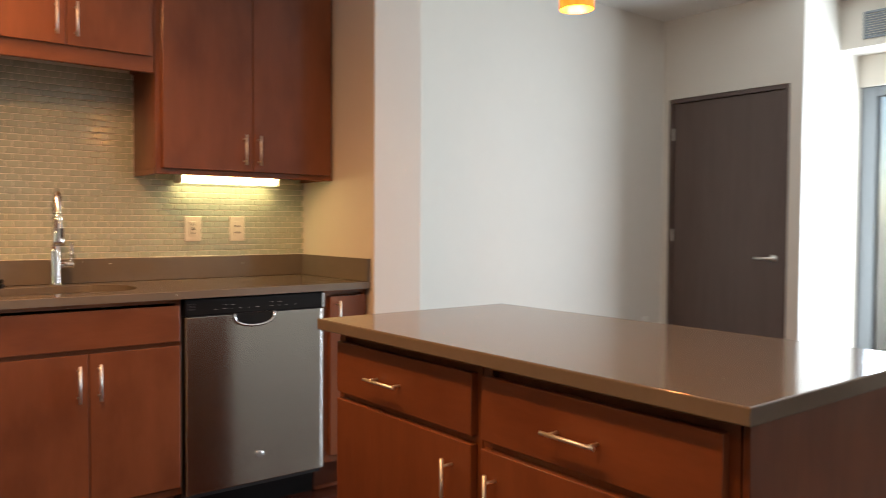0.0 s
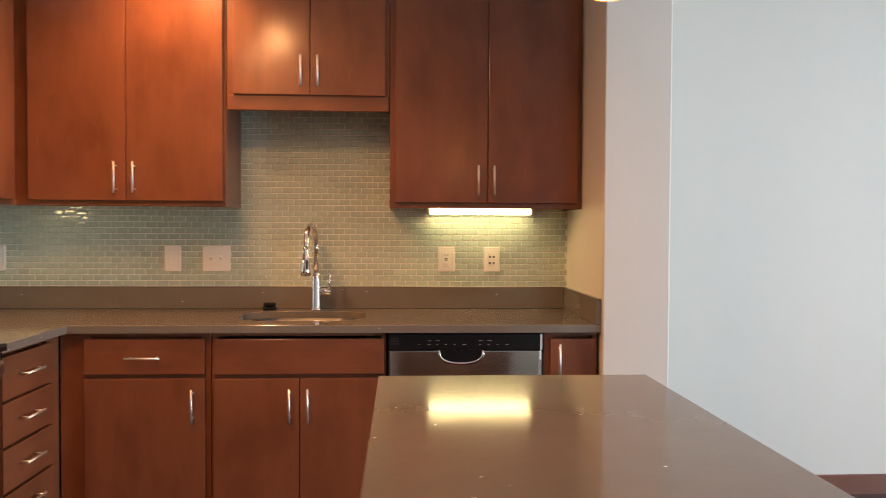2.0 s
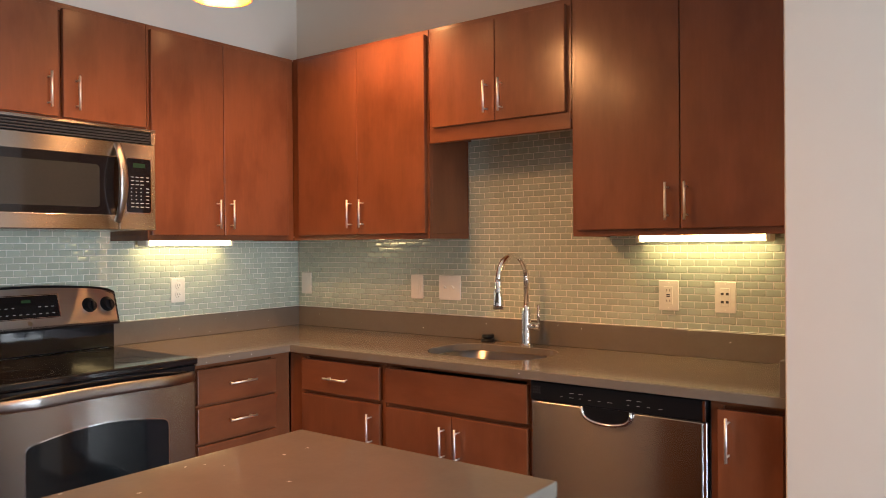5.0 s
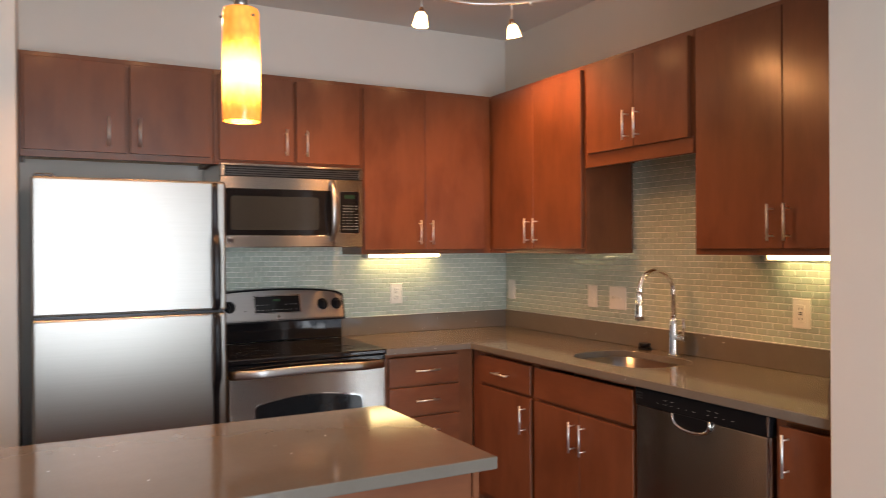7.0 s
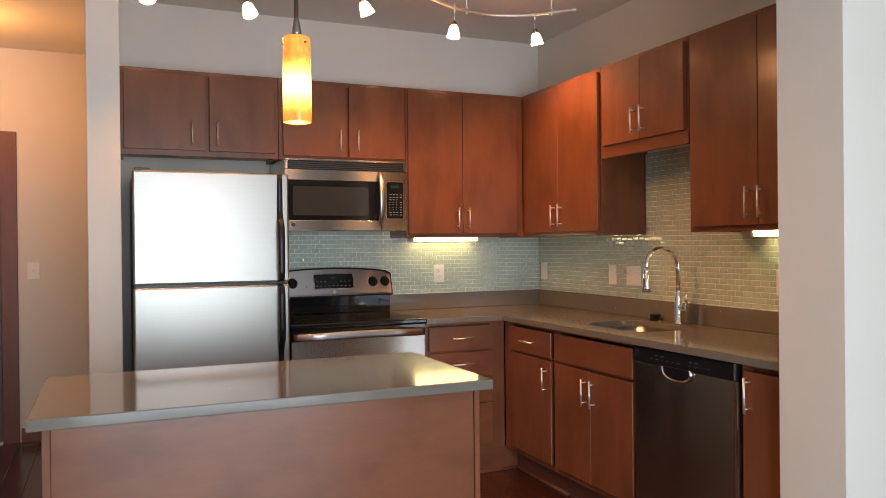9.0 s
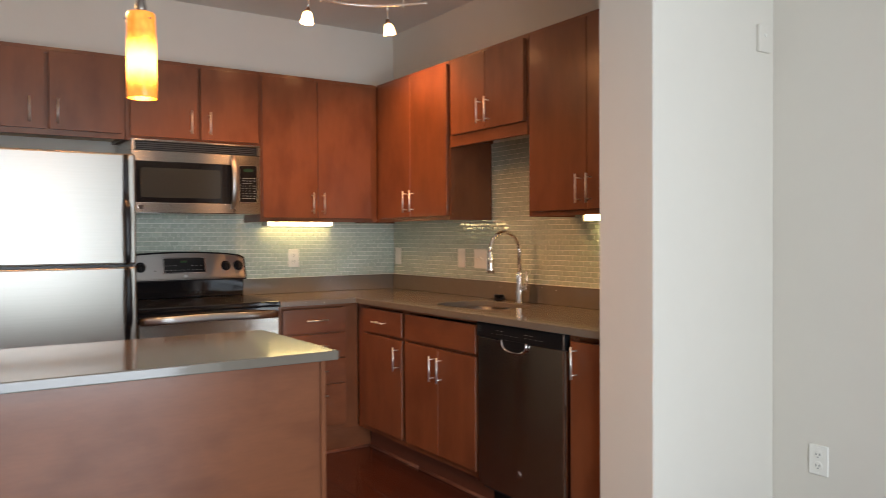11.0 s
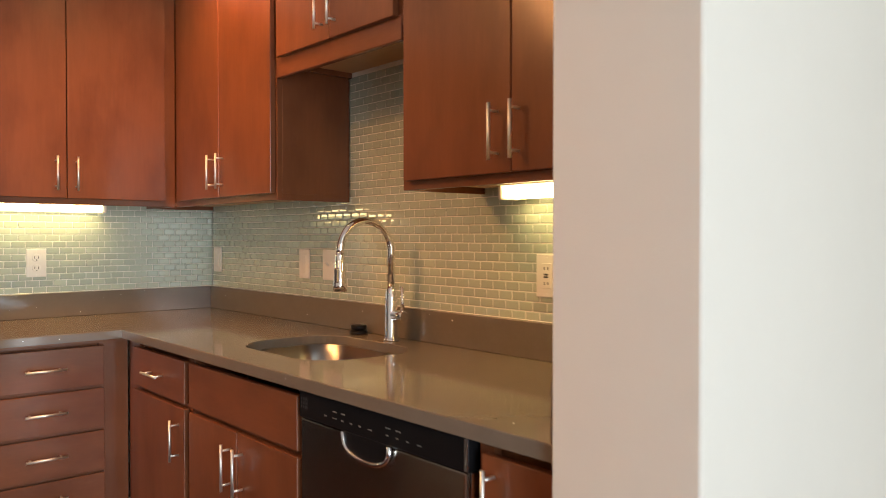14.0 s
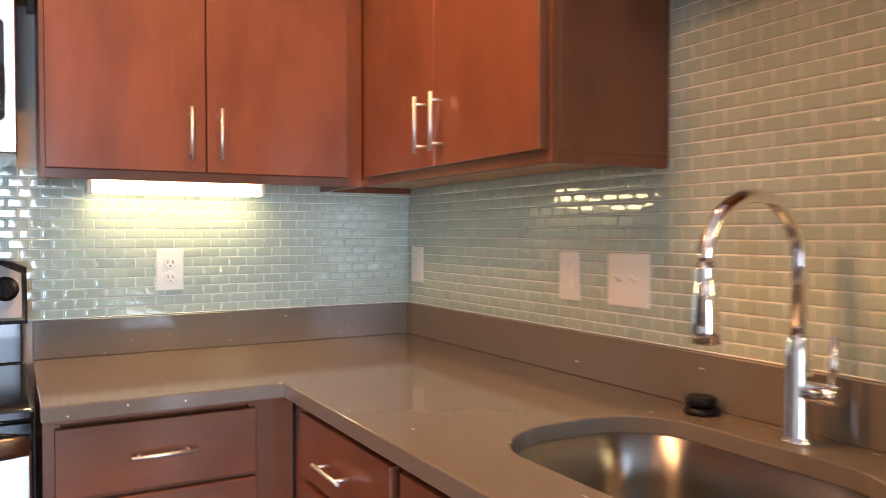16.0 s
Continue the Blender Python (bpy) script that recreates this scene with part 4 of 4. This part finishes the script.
for u in (-1.810, -1.735, -1.240, -1.163):
    kn = part("knob", lathe(bmesh.new(), (u, 0.110, 1.108), [(0.030, 0), (0.030, 0.004), (0.024, 0.006), (0.022, 0.026), (0.018, 0.029)], 24, (0, 1, 0)), BLACK, bg, m=LEAN)
    part("grip", B(u - 0.005, u + 0.005, 0.136, 0.150, 1.088, 1.128, bevel=0.002), BLACK, kn, m=LEAN)
part("indicator", lathe(bmesh.new(), (-1.655, 0.110, 1.085), [(0.004, 0), (0.004, 0.003)], 10, (0, 1, 0)), SLOT, bg, m=LEAN)
part("badge", lathe(bmesh.new(), (-1.485, 0.110, 1.052), [(0.009, 0), (0.009, 0.003)], 16, (0, 1, 0)), CHROME, bg, m=LEAN)

# ---------------------------------------------------------------- fridge
Y0, Y1, FV = -2.618, -1.880, 0.70
fr = thing("refrigerator", (0.36, -2.26, 0.0), "stainless top-freezer refrigerator with black bowed handles", "refrigerator")
part("body", B(Y0 + 0.004, Y1 - 0.004, 0.03, FV - 0.075, 0.02, 1.685, bevel=0.004), DARKGREY, fr, "dark grey cabinet sides", m=STOVE)
for nm, z0, z1 in (("freezer_door", 1.147, 1.695), ("fridge_door", 0.075, 1.135)):
    d = part(nm, B(Y0, Y1, FV - 0.072, FV, z0, z1, bevel=0.010, seg=3), STEEL_F, fr, m=STOVE)
    if nm == "freezer_door":
        prof = [(1.688, 0.016), (1.50, 0.016), (1.47, 0.022), (1.42, 0.050), (1.36, 0.056), (1.20, 0.056), (1.165, 0.048), (1.152, 0.014)]
    else:
        prof = [(1.130, 0.014), (1.118, 0.048), (1.08, 0.056), (0.92, 0.056), (0.87, 0.050), (0.82, 0.022), (0.79, 0.016), (0.62, 0.016)]
    line = []
    for (z0_, o0), (z1_, o1) in zip(prof, prof[1:]):
        for k in range(5):
            q = k / 5
            line.append((Y1 - 0.047, FV - 0.006 + o0 + (o1 - o0) * q * q * (3 - 2 * q), z0_ + (z1_ - z0_) * q))
    line.append((Y1 - 0.047, FV - 0.006 + prof[-1][1], prof[-1][0]))
    wide = [(0.0165 - 0.004 * abs(2 * i / (len(line) - 1) - 1), 0.0085) for i in range(len(line))]
    part("handle", strap(bmesh.new(), line, wide, (1, 0, 0)), BLACK, d, "black bowed plastic handle", m=STOVE)
part("gasket", B(Y0 + 0.01, Y1 - 0.01, FV - 0.08, FV - 0.02, 1.1352, 1.1468), BLACK, fr, m=STOVE)
part("hinge_cover", B(Y0 + 0.01, Y0 + 0.08, FV - 0.10, FV - 0.02, 1.686, 1.708, bevel=0.004), DARKGREY, fr, m=STOVE)
part("toe_grille", B(Y0 + 0.01, Y1 - 0.01, FV - 0.10, FV - 0.05, 0.0, 0.07), BLACK, fr, m=STOVE)

# ---------------------------------------------------------------- pendant and track lights
pd = thing("pendant_lamp", (PEND[0], PEND[1], CZ), "lit amber art-glass cylinder pendant on a nickel rod", "lamp")
part("canopy", lathe(bmesh.new(), (PEND[0], PEND[1], CZ), [(0.06, 0), (0.06, -0.008), (0.05, -0.02), (0.015, -0.028)], 28), NICKEL, pd)
part("rod", tube(bmesh.new(), [(*PEND, CZ - 0.02), (*PEND, 2.02)], 0.0068, 12), BRONZE, pd)
part("socket_cup", lathe(bmesh.new(), (*PEND, 1.966), [(0.016, 0), (0.0155, 0.012), (0.010, 0.045), (0.0068, 0.056)], 18), BRONZE, pd)
for i in range(3):
    ax = Vector((math.cos(2.1 * i + 0.4), math.sin(2.1 * i + 0.4), 0))
    part("thumb_screw", tube(bmesh.new(), [Vector((*PEND, 1.942)) + ax * 0.040, Vector((*PEND, 1.942)) + ax * 0.048], 0.003, 8), BRONZE, pd)
part("shade", lathe(bmesh.new(), (*PEND, 1.70), [(0.0425, 0.004), (0.0435, 0.02), (0.0430, 0.15), (0.0415, 0.255), (0.039, 0.263), (0.012, 0.267), (0.012, 0.264), (0.036, 0.259), (0.0385, 0.252), (0.040, 0.15), (0.0405, 0.02), (0.0395, 0.004)], 36, caps=False), AMBER, pd, "glowing amber glass with a fine net pattern")

tk = thing("track_light", (1.0, -1.5, CZ), "wavy nickel monorail track light with five lit glass heads", "lamp")
TRZ = 2.555
ctrl = [(1.17, -0.455), (1.07, -0.556), (0.955, -0.70), (0.915, -0.88), (0.965, -1.075), (1.06, -1.25), (1.14, -1.44), (1.165, -1.63), (1.10, -1.82), (1.0, -1.97), (0.93, -2.12), (0.91, -2.28), (0.945, -2.45), (1.0, -2.60)]
curve_pts = []
for i in range(len(ctrl) - 1):
    p0, p1, p2, p3 = (Vector(ctrl[max(0, min(len(ctrl) - 1, i + k))]) for k in (-1, 0, 1, 2))
    for s in range(5):
        q = s / 5
        p = 0.5 * ((2 * p1) + (p2 - p0) * q + (2 * p0 - 5 * p1 + 4 * p2 - p3) * q * q + (3 * p1 - p0 - 3 * p2 + p3) * q ** 3)
        curve_pts.append((p.x, p.y, TRZ))
curve_pts.append((*ctrl[-1], TRZ))
part("rail", tube(bmesh.new(), curve_pts, 0.0090, 8), NICKEL, tk)
part("feed_canopy", lathe(bmesh.new(), (1.11, -1.40, CZ), [(0.085, 0), (0.085, -0.012), (0.07, -0.03), (0.02, -0.036)], 28), NICKEL, tk)
for x, y in ((1.075, -0.55), (0.93, -0.98), (1.12, -1.40), (1.02, -1.94), (0.93, -2.40)):
    part("standoff", tube(tube(bmesh.new(), [(x, y, CZ), (x, y, TRZ)], 0.004, 8), [(x, y, TRZ + 0.016), (x, y, TRZ - 0.018)], 0.0075, 10), NICKEL, tk)
for sx, sy, tx, ty in SPOTS:
    ax = Vector((tx - sx, ty - sy, -1.5)).normalized()
    h = part("head", tube(tube(bmesh.new(), [(sx, sy, TRZ + 0.012), (sx, sy, TRZ - 0.03)], 0.007, 10), [(sx, sy, TRZ - 0.03), (sx, sy, 2.478)], 0.0035, 8), NICKEL, tk)
    lathe_bm = lathe(bmesh.new(), (sx, sy, 2.478), [(0.008, -0.006), (0.012, 0.004), (0.012, 0.016), (0.010, 0.022)], 14, ax)
    part("lamp_holder", lathe_bm, COPPER, h, "copper-toned lamp holder")
    part("glass_shade", lathe(bmesh.new(), Vector((sx, sy, 2.478)) + ax * 0.018, [(0.015, 0.0), (0.024, 0.012), (0.029, 0.035), (0.0355, 0.062), (0.0335, 0.062), (0.027, 0.035), (0.022, 0.013), (0.013, 0.003)], 20, ax, caps=False), SPOTGLASS, h, "lit frosted bell-shaped glass")
    part("bulb", lathe(bmesh.new(), Vector((sx, sy, 2.478)) + ax * 0.03, [(0.004, 0), (0.012, 0.008), (0.012, 0.02), (0.004, 0.027)], 12, ax), BULB, h)
hl = thing("ceiling_lamp", (-0.55, -3.55, CZ), "lit round flush ceiling lamp in the hallway", "lamp")
part("pan", lathe(bmesh.new(), (-0.55, -3.55, CZ), [(0.15, 0), (0.15, -0.02), (0.14, -0.025)], 32), NICKEL, hl)
part("bowl", lathe(bmesh.new(), (-0.55, -3.55, CZ - 0.025), [(0.138, 0), (0.13, -0.035), (0.10, -0.06), (0.05, -0.075), (0.01, -0.078)], 32), HALLGLASS, hl)

# ---------------------------------------------------------------- tiled backsplashes
TW, TH, GAP = 0.0515, 0.0268, 0.0027


def tile_mesh(w, h):
    """A cushion-edged glass tile on its back, v from the wall outwards."""
    bm = bmesh.new()
    rings = []
    for c, d in ((0.0, 0.0005), (0.0, 0.0074), (0.0007, 0.0080), (min(0.0045, h * 0.3, w * 0.3), 0.00812)):
        rings.append([bm.verts.new(p) for p in ((c, d, c), (w - c, d, c), (w - c, d, h - c), (c, d, h - c))])
    for k, (a, b) in enumerate(zip(rings, rings[1:])):
        for i in range(4):
            bm.faces.new((a[i], a[(i + 1) % 4], b[(i + 1) % 4], b[i])).smooth = k > 0
    bm.faces.new(rings[-1]).smooth = True
    return bm


def tiled(name, label, areas, m, near):
    """Running-bond glass tiles over rectangles (u0, u1, z0, z1); those whose middle lies in `near` are parts, the rest is one mesh."""
    bm = bmesh.new()
    for u0, u1, z0, z1 in areas:
        box(bm, u0, u1, 0.0, 0.0066, z0, z1)
    wall = tagged(part(name, bm, GROUT, m=m), label, kind="structure")
    for u0, u1, z0, z1 in areas:
        if z0 < 1.03:
            part("sealant", B(u0, u1, 0.0085, 0.0125, 1.0163, 1.0192, bevel=0.001), CAULK, wall, "white bead of sealant", m=m)
    rest, meshes, made = bmesh.new(), {}, 0
    turn = m.to_3x3()
    for u0, u1, z0, z1 in areas:
        r = 0
        while True:
            z = 1.0165 + r * TH
            if z + TH > z1 + 0.004:
                break
            if z >= z0 - 0.002:
                u = math.floor(u0 / TW - 1) * TW + (TW / 2 if r % 2 else 0)
                while u < u1:
                    a, b = max(u, u0) + GAP / 2, min(u + TW, u1) - GAP / 2
                    if b - a > 0.006:
                        if near[0] < (a + b) / 2 < near[1] and near[2] < z < near[3] and made < 300:
                            key = round(b - a, 4)
                            if key not in meshes:
                                t = tile_mesh(b - a, TH - GAP)
                                t.transform(m)
                                bmesh.ops.recalc_face_normals(t, faces=t.faces)
                                me = bpy.data.meshes.new("tile")
                                t.to_mesh(me)
                                me.materials.append(TILE)
                                meshes[key] = me
                            ob = new("tile", meshes[key])
                            jig = random.uniform(-0.0004, 0.0004)
                            ob.matrix_basis = Matrix.Translation(m.to_3x3() @ Vector((a, jig, z)))
                            ob.rotation_mode = "XYZ"
                            ob.rotation_euler = (turn @ Euler((random.uniform(-0.016, 0.016), 0.0, random.uniform(-0.010, 0.010))).to_matrix() @ turn.inverted()).to_euler()
                            ob.parent = wall
                            made += 1
                        else:
                            t = tile_mesh(b - a, TH - GAP)
                            t.transform(Matrix.Translation((a, random.uniform(-0.0004, 0.0004), z)) @ Euler((random.uniform(-0.016, 0.016), 0, random.uniform(-0.010, 0.010))).to_matrix().to_4x4())
                            t.verts.index_update()
                            vs = [rest.verts.new(v.co) for v in t.verts]
                            for f in t.faces:
                                rest.faces.new([vs[v.index] for v in f.verts]).smooth = f.smooth
                            t.free()
                    u += TW
            r += 1
    part("tiles", rest, TILE, wall, "", m=m, kind="stuff")
    return wall


SHIFT_N = Matrix.Translation((0, 0.008, 0)) @ SINK
SHIFT_W = Matrix.Translation((-0.008, 0, 0)) @ STOVE
tiled("backsplash_north", "pale green glass mosaic tile backsplash above the sink worktop",
      [(0.0, 2.660, 1.016, 1.390), (1.150, 1.833, 1.390, 1.835)], SHIFT_N, (0.72, 1.85, 1.0, 1.80))
tiled("backsplash_west", "pale green glass mosaic tile backsplash behind the range",
      [(-1.90, 0.0, 1.016, 1.415)], SHIFT_W, (-1.16, -0.02, 1.0, 1.42))

# ---------------------------------------------------------------- floor planks
PW = 0.127
meshes = {}
y = -5.2
made = 0
while y < 0.04:
    x = -1.4 - random.uniform(0, 1.2)
    while x < 6.5:
        ln = random.choice((1.2, 1.5, 1.8, 2.1))
        a, b = max(x, -1.4), min(x + ln, 6.5)
        if b - a > 0.05:
            key = round(b - a, 2)
            if key not in meshes:
                bm = B(0, key - 0.0015, 0, PW - 0.0015, -0.015, 0.0, bevel=0.0012)
                bmesh.ops.recalc_face_normals(bm, faces=bm.faces)
                me = bpy.data.meshes.new("plank")
                bm.to_mesh(me)
                bm.free()
                me.materials.append(FLOORWOOD)
                meshes[key] = me
            ob = new("plank", meshes[key])
            ob.location = (a, y, -0.0005 + random.uniform(-0.0003, 0.0))
            ob.parent = floor
        x += ln
    y += PW
